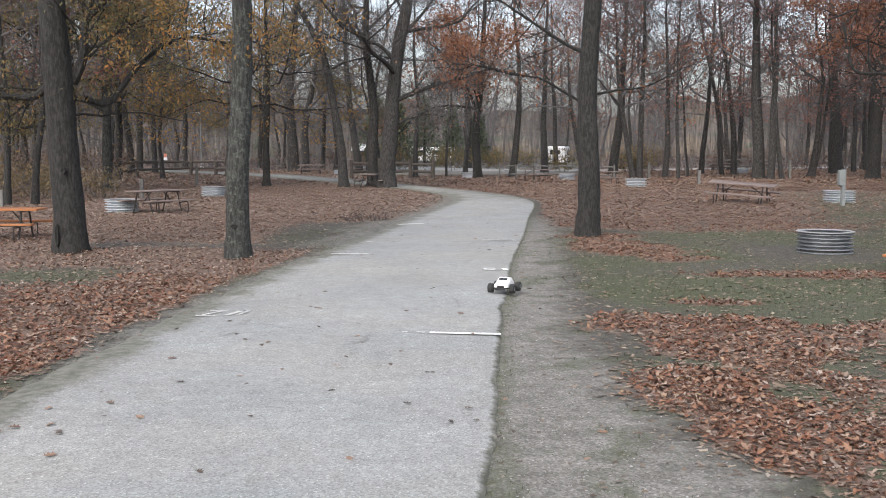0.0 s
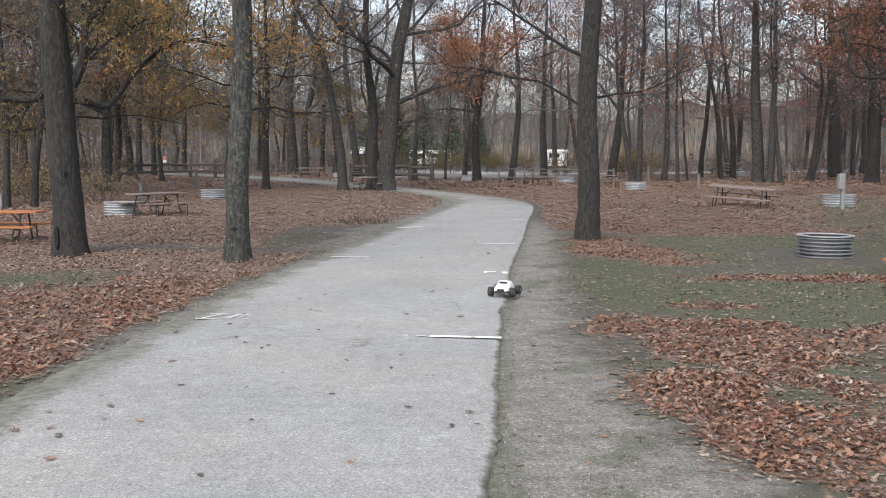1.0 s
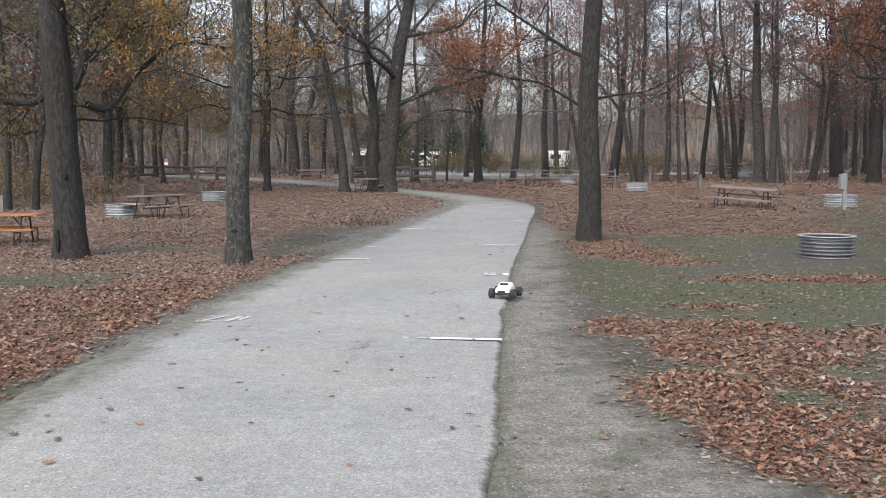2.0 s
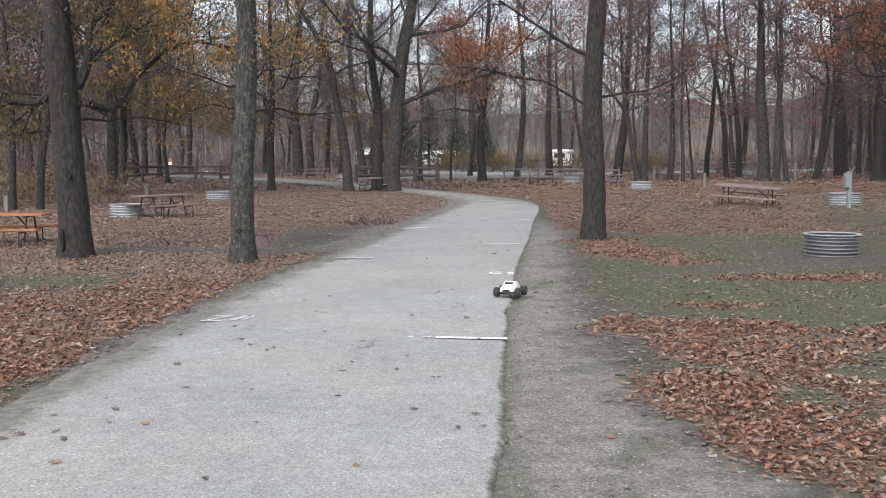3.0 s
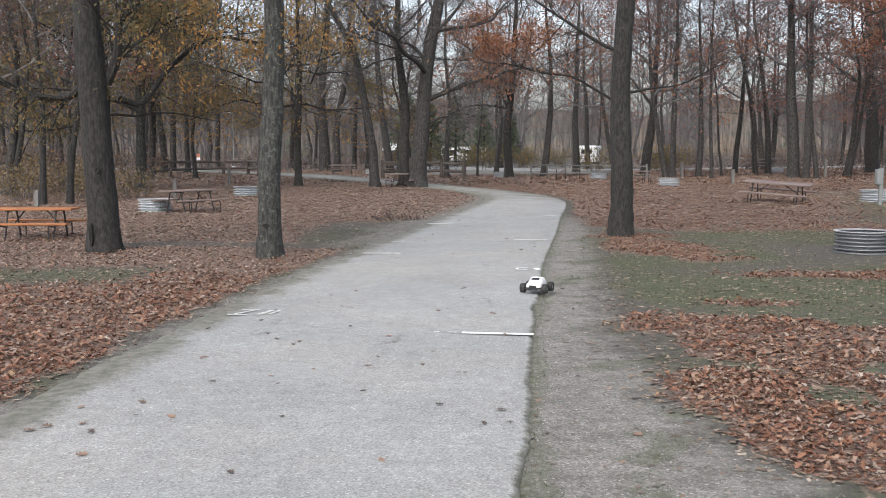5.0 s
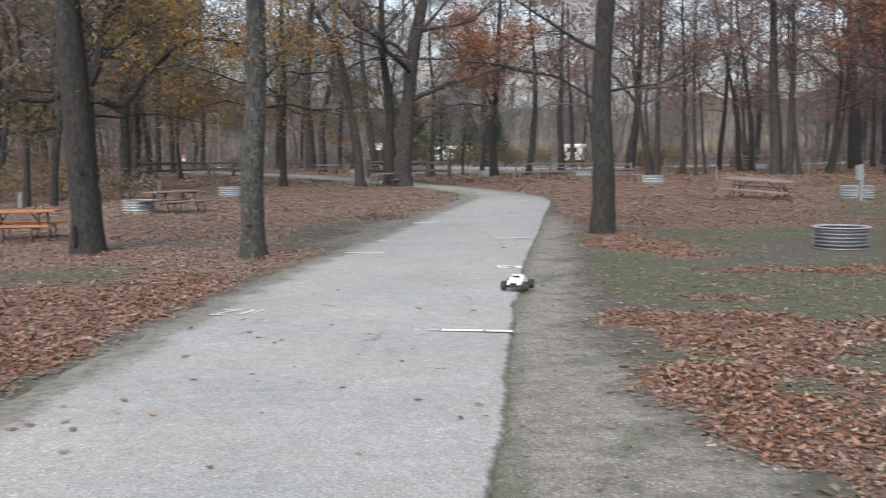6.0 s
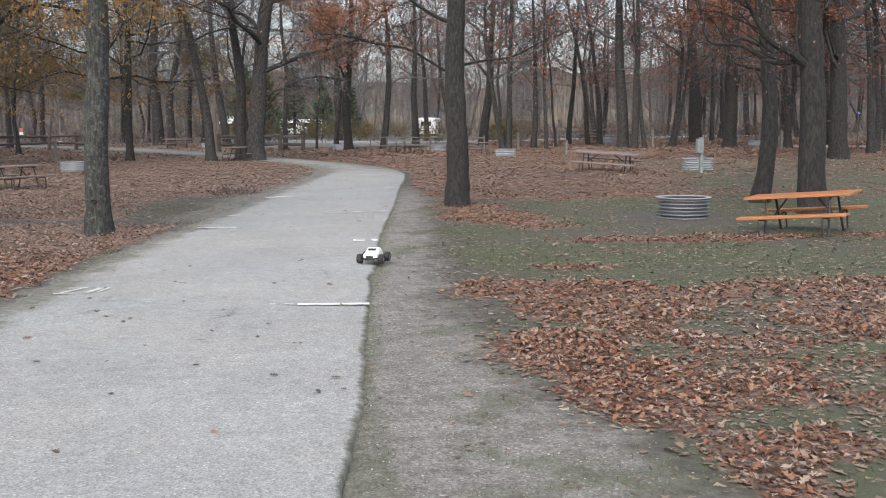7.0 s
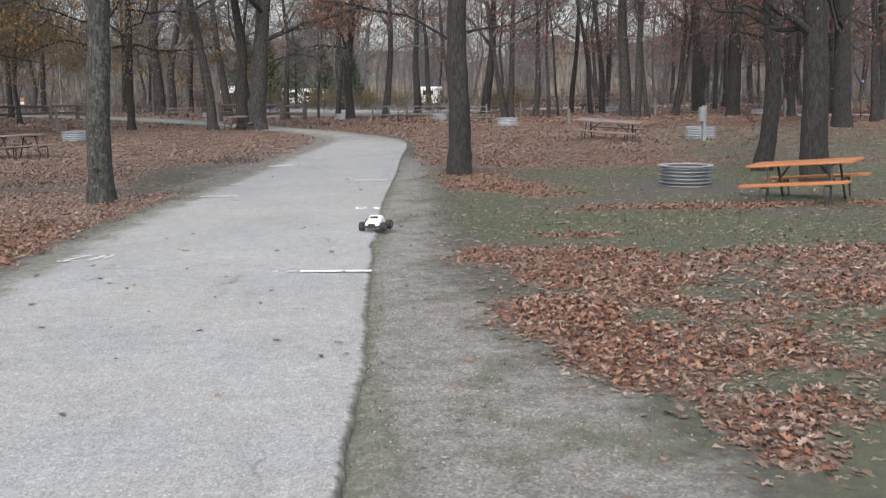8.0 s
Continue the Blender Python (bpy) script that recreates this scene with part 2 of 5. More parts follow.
PIPE = grainy("dark_painted_pipe", [(0.3, (0.02, 0.018, 0.017)), (0.7, (0.06, 0.055, 0.05))], 8, 60, 0.55, 0.3)
PAINT = grainy("worn_white_road_paint", [(0.3, (0.5, 0.5, 0.48)), (0.6, (0.8, 0.8, 0.79))], 12, 60, 0.7)
PAINT_WORN = grainy("rubbed_road_paint", [(0.35, (0.26, 0.26, 0.25)), (0.6, (0.62, 0.62, 0.6))], 14, 60, 0.8)
GREY_PAINT = grainy("grey_enamel", [(0.3, (0.135, 0.148, 0.147)), (0.7, (0.22, 0.237, 0.236))], 5, 30, 0.6)
WHITE = grainy("white_fibreglass", [(0.3, (0.68, 0.69, 0.7)), (0.7, (0.8, 0.81, 0.82))], 2, 20, 0.4, strength=0.05)
GLASS_DARK = grainy("tinted_window", [(0.3, (0.02, 0.022, 0.025)), (0.7, (0.04, 0.042, 0.045))], 2, 10, 0.1, strength=0.0)
RUBBER = grainy("black_rubber", [(0.3, (0.012, 0.012, 0.012)), (0.7, (0.03, 0.03, 0.03))], 10, 80, 0.85)
SHELL = grainy("white_polycarbonate", [(0.3, (0.7, 0.7, 0.7)), (0.7, (0.82, 0.82, 0.82))], 5, 50, 0.35, strength=0.02)
BLUE = grainy("blue_sign_paint", [(0.3, (0.025, 0.05, 0.26)), (0.7, (0.045, 0.085, 0.38))], 6, 40, 0.5)
PAD = grainy("pale_concrete", [(0.3, (0.3, 0.27, 0.24)), (0.7, (0.45, 0.41, 0.37))], 1, 20, 0.9)
ORANGE_PAINT = grainy("orange_sign_paint", [(0.3, (0.4, 0.13, 0.08)), (0.7, (0.48, 0.18, 0.11))], 6, 40, 0.5)


def treeline_material():
    m, n, l, b = mat("hazy_far_woods", 1.0)
    v, vs = coords(n, l), coords(n, l, (1, 1, 0.12))
    f = mixed(n, l, 0.3, noise_of(n, l, vs, 1.9, 4), noise_of(n, l, vs, 0.25))
    # Haze of distance is put into these lightened greys.
    col = ramp(n, l, f, [(0.34, (0.035, 0.033, 0.033)), (0.46, (0.085, 0.08, 0.078)), (0.56, (0.14, 0.128, 0.12)), (0.68, (0.22, 0.2, 0.18))])
    hue = ramp(n, l, noise_of(n, l, coords(n, l, (1, 1, 2.5)), 0.11, 4), [(0.36, (0.62, 0.8, 0.6)), (0.46, (1, 0.98, 0.95)), (0.54, (1.06, 0.98, 0.88)), (0.62, (1.13, 1.0, 0.76))])
    l.new(mixed(n, l, 0.75, col, hue, "MULTIPLY"), b.inputs["Base Color"])
    return m


FAR_WOODS = treeline_material()


# ---- mesh helpers ----
class Buf:
    """Vertices and faces of one mesh in the making."""
    def __init__(self):
        self.v, self.f = [], []

    def add(self, verts, faces):
        k = len(self.v)
        self.v.extend(verts)
        self.f.extend(tuple(i + k for i in f) for f in faces)

    def box(self, sx, sy, sz, m=None, b=0.0):
        """A box with chamfered edges, centred on its place."""
        bm = bmesh.new()
        bmesh.ops.create_cube(bm, size=1)
        bmesh.ops.scale(bm, vec=(sx, sy, sz), verts=bm.verts)
        if b:
            bmesh.ops.bevel(bm, geom=bm.edges[:], offset=b, segments=1, affect="EDGES")
        bm.verts.index_update()
        m = m or Matrix()
        self.add([tuple(m @ v.co) for v in bm.verts], [[v.index for v in f.verts] for f in bm.faces])
        bm.free()
        return self

    def tube(self, pts, radii, sides=6, cap=True, rough=0.0, rng=None):
        """A tapered tube along pts."""
        p = np.asarray(pts, float)
        t = np.gradient(p, axis=0)
        t /= np.linalg.norm(t, axis=1)[:, None] + 1e-9
        ref = np.array((1.0, 0.13, 0.07)) if abs(t[0][0]) < 0.8 else np.array((0.05, 1.0, 0.1))
        a = np.cross(t, ref)
        a /= np.linalg.norm(a, axis=1)[:, None] + 1e-9
        b = np.cross(t, a)
        ang = np.arange(sides) * 2 * math.pi / sides
        r = np.asarray(radii, float)[:, None] * np.ones(sides)
        if rough:
            r = r * (1 + rough * rng.standard_normal(r.shape))
        ring = p[:, None, :] + r[:, :, None] * (np.cos(ang)[None, :, None] * a[:, None, :] + np.sin(ang)[None, :, None] * b[:, None, :])
        n = len(p)
        faces = [(i * sides + j, i * sides + (j + 1) % sides, (i + 1) * sides + (j + 1) % sides, (i + 1) * sides + j) for i in range(n - 1) for j in range(sides)]
        if cap:
            faces += [tuple(range(sides))[::-1], tuple((n - 1) * sides + j for j in range(sides))]
        self.add([tuple(q) for q in ring.reshape(-1, 3)], faces)
        return self

    def lathe(self, profile, sides=24, m=None):
        """Turns (radius, height) points round the z axis."""
        m = m or Matrix()
        v = [tuple(m @ Vector((r * math.cos(2 * math.pi * j / sides), r * math.sin(2 * math.pi * j / sides), z))) for r, z in profile for j in range(sides)]
        f = [(i * sides + j, i * sides + (j + 1) % sides, (i + 1) * sides + (j + 1) % sides, (i + 1) * sides + j) for i in range(len(profile) - 1) for j in range(sides)]
        self.add(v, f)
        return self

    def mesh(self, name, material, smooth=False):
        me = bpy.data.meshes.new(name)
        me.from_pydata(self.v, [], self.f)
        me.materials.append(material)
        if smooth:
            me.shade_smooth()
        return me


def part(name, buf, material, parent=None, label="", smooth=False):
    ob = new(name, buf.mesh(name, material, smooth))
    if parent:
        ob.parent = parent
    if label:
        tagged(ob, label)
    return ob


def cloud(name, verts, tris, material):
    """A mesh from arrays of vertices and triangles."""
    me = bpy.data.meshes.new(name)
    verts, tris = np.asarray(verts, np.float32), np.asarray(tris, np.int32)
    me.vertices.add(len(verts))
    me.vertices.foreach_set("co", verts.ravel())
    me.loops.add(tris.size)
    me.loops.foreach_set("vertex_index", tris.ravel())
    me.polygons.add(len(tris))
    me.polygons.foreach_set("loop_start", np.arange(0, tris.size, tris.shape[1], dtype=np.int32))
    me.update(calc_edges=True)
    me.materials.append(material)
    return me


def scatter(rng, template, tris, place, size, tilt, curl=0.0, azimuth=None):
    """Copies of a small flat form at many places, each turned, tilted and curled by chance."""
    n = len(place)
    t = np.repeat(np.asarray(template, float)[None], n, 0)
    s = size if np.ndim(size) else np.full(n, size)
    if curl:
        c, d = rng.normal(0.2, 1, n) * curl, rng.normal(0, 1, n) * curl
        t[:, :, 2] += c[:, None] * (t[:, :, 0] - 0.5) ** 2 + d[:, None] * np.abs(t[:, :, 1]) + 0.5 * c[:, None] * t[:, :, 0] * t[:, :, 1]
    t *= s[:, None, None]
    a = rng.uniform(0, 2 * math.pi, n) if azimuth is None else azimuth
    e, r = rng.normal(0, 1, n) * tilt, rng.normal(0, 1, n) * tilt
    x, y, z = t[:, :, 0], t[:, :, 1], t[:, :, 2]
    y, z = y * np.cos(r)[:, None] - z * np.sin(r)[:, None], y * np.sin(r)[:, None] + z * np.cos(r)[:, None]
    x, z = x * np.cos(e)[:, None] - z * np.sin(e)[:, None], x * np.sin(e)[:, None] + z * np.cos(e)[:, None]
    x, y = x * np.cos(a)[:, None] - y * np.sin(a)[:, None], x * np.sin(a)[:, None] + y * np.cos(a)[:, None]
    v = np.stack([x, y, z], 2) + np.asarray(place)[:, None, :]
    k = len(template)
    f = np.asarray(tris)[None] + (np.arange(n) * k)[:, None, None]
    return v.reshape(-1, 3), f.reshape(-1, len(tris[0]))


# ---- the lie of the land ----
def smooth(a, b, x):
    t = np.clip((np.asarray(x, float) - a) / (b - a), 0, 1)
    return t * t * (3 - 2 * t)


ROAD = [(-2.0, -12, 4.1), (-1.75, 0, 4.05), (-1.6, 6, 3.95), (-1.4, 10, 3.95), (-1.05, 14.5, 3.95), (-0.6, 18.8, 3.8), (0.15, 25, 3.7),
        (0.85, 31, 3.5), (1.55, 36.5, 3.35), (1.9, 41, 3.2), (1.55, 45.3, 2.9), (0.55, 49.5, 2.5), (-1.15, 54.5, 2.4), (-4.1, 62, 2.7), (-8.6, 72, 3.6), (-15.2, 85, 4.6),
        (-24, 97, 5.2), (-37, 112, 5.6), (-60, 128, 5.8), (-110, 140, 6)]


def glide(rows, per=10):
    """A smooth line through rows of numbers."""
    p = np.asarray(rows, float)
    p = np.vstack([2 * p[0] - p[1], p, 2 * p[-1] - p[-2]])
    out = []
    for i in range(1, len(p) - 2):
        for s in np.linspace(0, 1, per, endpoint=False):
            a, b, c, d = p[i - 1:i + 3]
            out.append(0.5 * (2 * b + (c - a) * s + (2 * a - 5 * b + 4 * c - d) * s * s + (3 * b - a - 3 * c + d) * s ** 3))
    out.append(p[-2])
    return np.array(out)


LINE = glide(ROAD)


def from_road(x, y):
    """How far a place lies outside the road's edge (inside: below nought), and on which side (right: 1)."""
    x, y = np.asarray(x, float), np.asarray(y, float)
    shape, x, y = x.shape, x.ravel(), y.ravel()
    best, side = np.full(x.shape, 1e9), np.ones(x.shape)
    step = np.gradient(LINE[:, :2], axis=0)
    band = np.clip(np.floor(y / 3), -4, 48)
    order = np.argsort(band, kind="stable")
    for rows in np.split(order, np.nonzero(np.diff(band[order]))[0] + 1):
        if not len(rows):
            continue
        mid = band[rows[0]] * 3 + 1.5
        close = np.abs(LINE[:, 1] - mid) < 9
        if not close.any():
            close = np.abs(LINE[:, 1] - mid) < 40
        px, py, b0, s0 = x[rows], y[rows], best[rows], side[rows]
        for (cx, cy, w), (tx, ty) in zip(LINE[close], step[close]):
            dx, dy = px - cx, py - cy
            d = np.hypot(dx, dy) - w / 2
            near = d < b0
            b0 = np.where(near, d, b0)
            s0 = np.where(near, np.sign(dx * ty - dy * tx), s0)
        best[rows], side[rows] = b0, s0
    return best.reshape(shape), side.reshape(shape)


def wave(x, y, scale, seed=0):
    """Cheap smooth noise between about -1 and 1."""
    x, y = np.asarray(x, float) / scale + seed * 7.31, np.asarray(y, float) / scale - seed * 3.77
    return (np.sin(x * 2.1 + 1.7 * np.sin(y * 1.3)) + np.sin(y * 2.7 + 1.9 * np.sin(x * 1.1 + 2)) + np.sin((x + y) * 1.6 + 1.2 * np.sin((x - y) * 2.3))) / 3


def ragged(x, y):
    return 0.22 * wave(x, y, 0.55, 3) + 0.12 * wave(x, y, 0.2, 5)


def blob(x, y, cx, cy, rx, ry, turn=0.0, soft=0.35, rag=None):
    c, s = math.cos(radians(turn)), math.sin(radians(turn))
    dx, dy = x - cx, y - cy
    d = np.hypot((dx * c + dy * s) / rx, (dy * c - dx * s) / ry) + (ragged(x, y) if rag is None else rag)
    return 1 - smooth(1 - soft, 1 + soft * 0.5, d)


def shoulder(x, y):
    """The trodden gravel strip along the road's right side, and the worn bank before the bend on its left."""
    d, side = from_road(x, y)
    w = 0.95 + 0.4 * smooth(11, 7, y) + 0.5 * smooth(7.4, 5.2, y)
    clearing = 0.75 * smooth(80, 90, y) * smooth(150, 130, y) * smooth(-0.12, -0.06, x / np.maximum(y, 1)) * smooth(0.16, 0.11, x / np.maximum(y, 1))
    bank = 0.75 * (1 - smooth(0.35, 1.5, d + 0.35 * wave(x, y, 0.9, 51) + 0.15 * wave(x, y, 0.3, 52))) * smooth(19, 22.5, y) * smooth(50, 42, y) * (side < 0)
    dust = 0.75 * (1 - smooth(0.0, 0.32, d + 0.12 * wave(x, y, 0.5, 53) + 0.06 * wave(x, y, 0.15, 54))) * (side < 0) * smooth(36, 28, y)
    return clearing + np.maximum(bank, dust) + np.where(side > 0, 1 - smooth(w - 0.7, w + 0.5, d + 0.2 * wave(x, y, 0.7, 2) + 0.12 * wave(x, y, 0.25, 7)), 0) * smooth(36, 26, y)


def litter(x, y):
    """How thickly fallen leaves lie, 0 to 1."""
    d, side = from_road(x, y)
    n = wave(x, y, 1.1, 1) * 0.5 + wave(x, y, 0.45, 4) * 0.5
    left = np.full(x.shape, 0.86) + 0.2 * n
    bare = np.exp(-((y - 16.3 - 0.12 * (x + 6)) / 1.3) ** 2) * smooth(-4.6, -5.6, x) * 0.75
    bare = np.maximum(bare, np.exp(-((y - 21.6 + 0.1 * (x + 5)) / 0.7) ** 2) * smooth(-9, -7, x) * 0.7)
    bare = np.maximum(bare, smooth(20.5, 22.5, y) * smooth(30, 27, y) * smooth(-4.8, -3.2, x) * 0.85)
    left = left * (1 - bare) * smooth(0.0, 0.38, d + 0.14 * n) * (1 - 0.6 * shoulder(x, y) * (side < 0) * (y < 60))
    right = 0.17 + 0.14 * n
    rag = ragged(x, y)
    for row in ((2.9, 11.8, 1.75, 0.75, -8), (5.8, 11.3, 2.6, 0.75, 2), (3.2, 10.6, 1.3, 1.0, 0), (2.3, 8.5, 1.0, 1.2, 0), (2.15, 8.1, 0.7, 0.8, 0), (2.5, 7.1, 0.75, 0.9, -20), (3.6, 9.2, 0.9, 1.6, 25), (3.1, 7.4, 0.95, 1.2, -25),
                (5.6, 9.6, 1.4, 1.5, 0), (4.4, 7.0, 0.9, 1.3, 10), (2.9, 6.1, 0.6, 0.9, 30), (5.9, 7.0, 1.0, 1.8, 0), (6.3, 16.6, 2.7, 0.6, -3), (3.6, 13.4, 0.65, 0.25, -10),
                (10.6, 16.3, 1.8, 0.7, 0), (3.75, 21.3, 1.35, 2.3, 10), (4.3, 19.0, 0.9, 0.7, 0), (3.5, 24.0, 1.2, 1.0, 0), (2.65, 5.3, 0.38, 0.65, 15)):
        right = np.maximum(right, 0.97 * blob(x, y, *row, rag=rag))
    right = right * (1 - 0.45 * smooth(-0.2, 0.5, x - 0.36 * y + 0.6 * n) * smooth(12.5, 11, y) * (0.5 + 0.9 * wave(x, y, 0.6, 43)))
    right = right * (1 - 0.8 * blob(x, y, 3.1, 6.25, 0.4, 0.28, rag=rag)) * (1 - 0.75 * blob(x, y, 2.98, 8.4, 0.28, 0.45, rag=rag)) * (1 - 0.7 * blob(x, y, 3.9, 9.3, 0.35, 0.5, rag=rag)) * (1 - 0.5 * blob(x, y, 4.3, 7.6, 0.45, 0.7, rag=rag))
    far = 0.9 + 0.12 * n - 0.55 * np.exp(-((y - 28.5 - 0.15 * (x - 6) - 1.2 * n) / 1.3) ** 2) * smooth(4, 6, x) * (0.6 + 0.7 * wave(x, y, 2.1, 31)) 
    far = far * (1 - 0.5 * smooth(-0.8, 1.6, x - 4.6 - 0.2 * y + 1.2 * n) * smooth(50, 43, y))
    right = np.maximum(right, far * smooth(24.5, 28, y + 0.8 * n + 0.1 * x))
    right = right * (1 - 0.93 * shoulder(x, y)) * smooth(0.05, 0.5, d)
    right = right * (1 - 0.85 * smooth(80, 90, y) * smooth(-0.12, -0.06, x / np.maximum(y, 1)) * smooth(0.16, 0.11, x / np.maximum(y, 1)))
    ring = smooth(0.95, 1.5, np.hypot(x - 7.55, y - 20.3))
    out = np.where(side > 0, right * (0.15 + 0.85 * ring), left)
    return np.clip(out * (d > 0.0), 0, 1)


def grass(x, y):
    d, side = from_road(x, y)
    n = wave(x, y, 1.7, 6)
    right = smooth(1.5, 2.7, x) * smooth(30, 24, y) * (0.78 + 0.4 * n) * (1 - 0.9 * shoulder(x, y))
    right = right * smooth(1.0, 2.2, np.hypot(x - 7.4, y - 20.0)) + 0.7 * blob(x, y, 4.3, 14.7, 2.4, 1.4)
    right = right * (1 - 0.75 * blob(x, y, 9.0, 16.7, 2.4, 1.5))
    right = np.maximum(right, (0.75 + 0.3 * n) * smooth(-1.5, 1.0, x - 4.6 - 0.2 * y) * smooth(52, 42, y))
    left = np.maximum((0.5 + 0.3 * n) * smooth(0.8, 0.25, d) * smooth(34, 20, y), (0.45 + 0.3 * n) * smooth(20, 22, y) * smooth(31, 27, y) * smooth(-5.5, -3.5, x)) + 0.75 * np.exp(-((y - 16.3) / 1.7) ** 2) * smooth(-4.6, -5.6, x)
    right = np.maximum(right, 0.62 * smooth(0.15, 0.6, wave(x, y, 0.9, 17) + 0.5 * wave(x, y, 0.3, 18)) * (d < 2.2) * smooth(30, 20, y))
    right = np.maximum(right, 0.6 * smooth(0.22, 0.05, d + 0.08 * n))
    return np.clip(np.where(side > 0, right, left * (1 - 0.7 * shoulder(x, y))), 0, 1)


def lie(x, y):
    """Height of the ground: nearly level, a low swell on the right, washed over the lane's left edge, dipping under its slab."""
    x, y = np.asarray(x, float), np.asarray(y, float)
    d, side = from_road(x, y)
    rough = (0.018 * wave(x, y, 2.3, 8) + 0.006 * wave(x, y, 0.5, 9)) * smooth(0.0, 1.2, d)
    swell = 0.2 * smooth(25, 37, y) * smooth(5, 10, x) * (1 - 0.6 * smooth(45, 62, y))
    right = -0.012 - 0.06 * smooth(0.0, -0.3, d)
    left = 0.02 + 0.02 * wave(x, y, 0.33, 19) + 0.012 * wave(x, y, 0.9, 20) - 0.025 * smooth(0.3, 1.2, d) - 0.09 * smooth(0.15, -0.5, d)
    return rough + swell + np.where((side < 0) & (y < 45), left, right)


def height(x, y):
    return float(lie(np.array([x]), np.array([y]))[0])


def ground():
    def steps(*runs):
        return np.concatenate([np.arange(a, b, s) for a, b, s in runs])
    xs = steps((-900, -200, 100), (-200, -60, 20), (-60, -24, 3), (-24, -8, 0.5), (-8, 10, 0.16), (10, 30, 0.5), (30, 60, 3), (60, 200, 20), (200, 1000, 100))
    ys = steps((-300, -60, 60), (-60, -10, 10), (-10, 4, 1.0), (4, 22, 0.16), (22, 40, 0.3), (40, 75, 0.7), (75, 140, 3), (140, 300, 20), (300, 1700, 100))
    gx, gy = np.meshgrid(xs, ys)
    x, y = gx.ravel(), gy.ravel()
    w = len(xs)
    i = (np.arange(len(ys) - 1)[:, None] * w + np.arange(w - 1)[None]).ravel()
    me = cloud("ground", np.stack([x, y, lie(x, y)], 1), np.stack([i, i + 1, i + w + 1, i + w], 1), SOIL)
    a = me.color_attributes.new("zone", "FLOAT_COLOR", "POINT")
    a.data.foreach_set("color", np.stack([grass(x, y), litter(x, y), shoulder(x, y), np.ones(len(x))], 1).astype(np.float32).ravel())
    me.shade_smooth()
    tagged(new("ground", me), "campground soil with thin grass, gravel and drifts of fallen oak leaves", "ground", kind="structure")


def road():
    """The asphalt lane: a slab 3 cm proud of the soil, with ragged edges."""
    n = len(LINE)
    step = np.gradient(LINE[:, :2], axis=0)
    step /= np.linalg.norm(step, axis=1)[:, None]
    fine = np.concatenate([np.linspace(0, 75, 1700, endpoint=False), np.linspace(75, n - 1, 450)])
    k = np.minimum(fine.astype(int), n - 2)
    s = (fine - k)[:, None]
    line = LINE[k] * (1 - s) + LINE[k + 1] * s
    way = step[k] * (1 - s) + step[k + 1] * s
    out = np.stack([way[:, 1], -way[:, 0]], 1)
    prof = np.array([-1.0, -0.995] + list(np.linspace(-0.97, 0.97, 22)) + [0.995, 1.0])
    cx, cy, w = line[:, 0], line[:, 1], line[:, 2] / 2
    ragl = 0.10 * wave(cx, cy, 0.8, 11) + 0.05 * wave(cx, cy, 0.23, 12)
    ragr = 0.012 * wave(cx, cy, 0.5, 13) + 0.012 * wave(cx, cy, 0.13, 14) + 0.014 * wave(cx, cy, 0.045, 24) - 0.06 * np.exp(-((cy - 13.2) / 0.45) ** 2) - 0.075 * np.clip(7.3 - cy, 0, 4)
    u = prof[None, :]
    off = u * (w[:, None] + np.where(u < 0, ragl[:, None], ragr[:, None]) * np.abs(u) ** 3)
    x, y = cx[:, None] + out[:, :1] * off, cy[:, None] + out[:, 1:] * off
    z = np.where(np.abs(u) == 1.0, -0.05, 0.016 + 0.012 * (1 - u * u) + 0.003 * wave(x, y, 0.9, 15) - np.where(np.abs(u) > 0.99, 0.008, 0))
    v = np.stack([x, y, z], 2).reshape(-1, 3)
    bend = smooth(36, 45, cy)[:, None]
    # Moss on the left, a narrow dark right-edge line, dirt at the bend.
    dl = 1.05 * np.clip((-u - 0.6) / 0.38, 0, 1) ** 1.8 + 0.75 * np.clip((u - 0.965) / 0.03, 0, 1) + bend * (0.34 + 0.5 * np.abs(u) ** 2)
    dirt = np.clip(dl * (1.35 + 0.7 * wave(x, y, 0.6, 16) + 0.4 * wave(x, y, 0.2, 23)), 0, 1).ravel()
    m = len(prof)
    i = (np.arange(len(line) - 1)[:, None] * m + np.arange(m - 1)[None]).ravel()
    me = cloud("road", v, np.stack([i, i + 1, i + m + 1, i + m], 1), ASPHALT)
    a = me.attributes.new("verge", "FLOAT", "POINT")
    a.data.foreach_set("value", dirt.astype(np.float32))
    me.shade_smooth()
    tagged(new("road", me), "narrow bleached grey asphalt lane with crumbling edges and cracks", "road", kind="structure")


def far_lane(label, rows):
    """A pale gravel lane far behind the fences."""
    line = glide(rows, 8)
    step = np.gradient(line[:, :2], axis=0)
    step /= np.linalg.norm(step, axis=1)[:, None]
    out = np.stack([step[:, 1], -step[:, 0]], 1)
    v = []
    for p, o in zip(line, out):
        for u in (-1, -0.5, 0, 0.5, 1):
            q = p[:2] + o * u * p[2] / 2 * (1 + 0.06 * float(wave(p[0], p[1], 2.0, 4)))
            v.append((q[0], q[1], 0.16 if abs(u) < 1 else -0.05))
    i = (np.arange(len(line) - 1)[:, None] * 5 + np.arange(4)[None]).ravel()
    me = cloud("far_lane", v, np.stack([i, i + 1, i + 6, i + 5], 1), ASPHALT)
    tagged(new("far_lane", me), label, "road", kind="structure")


ground()
road()
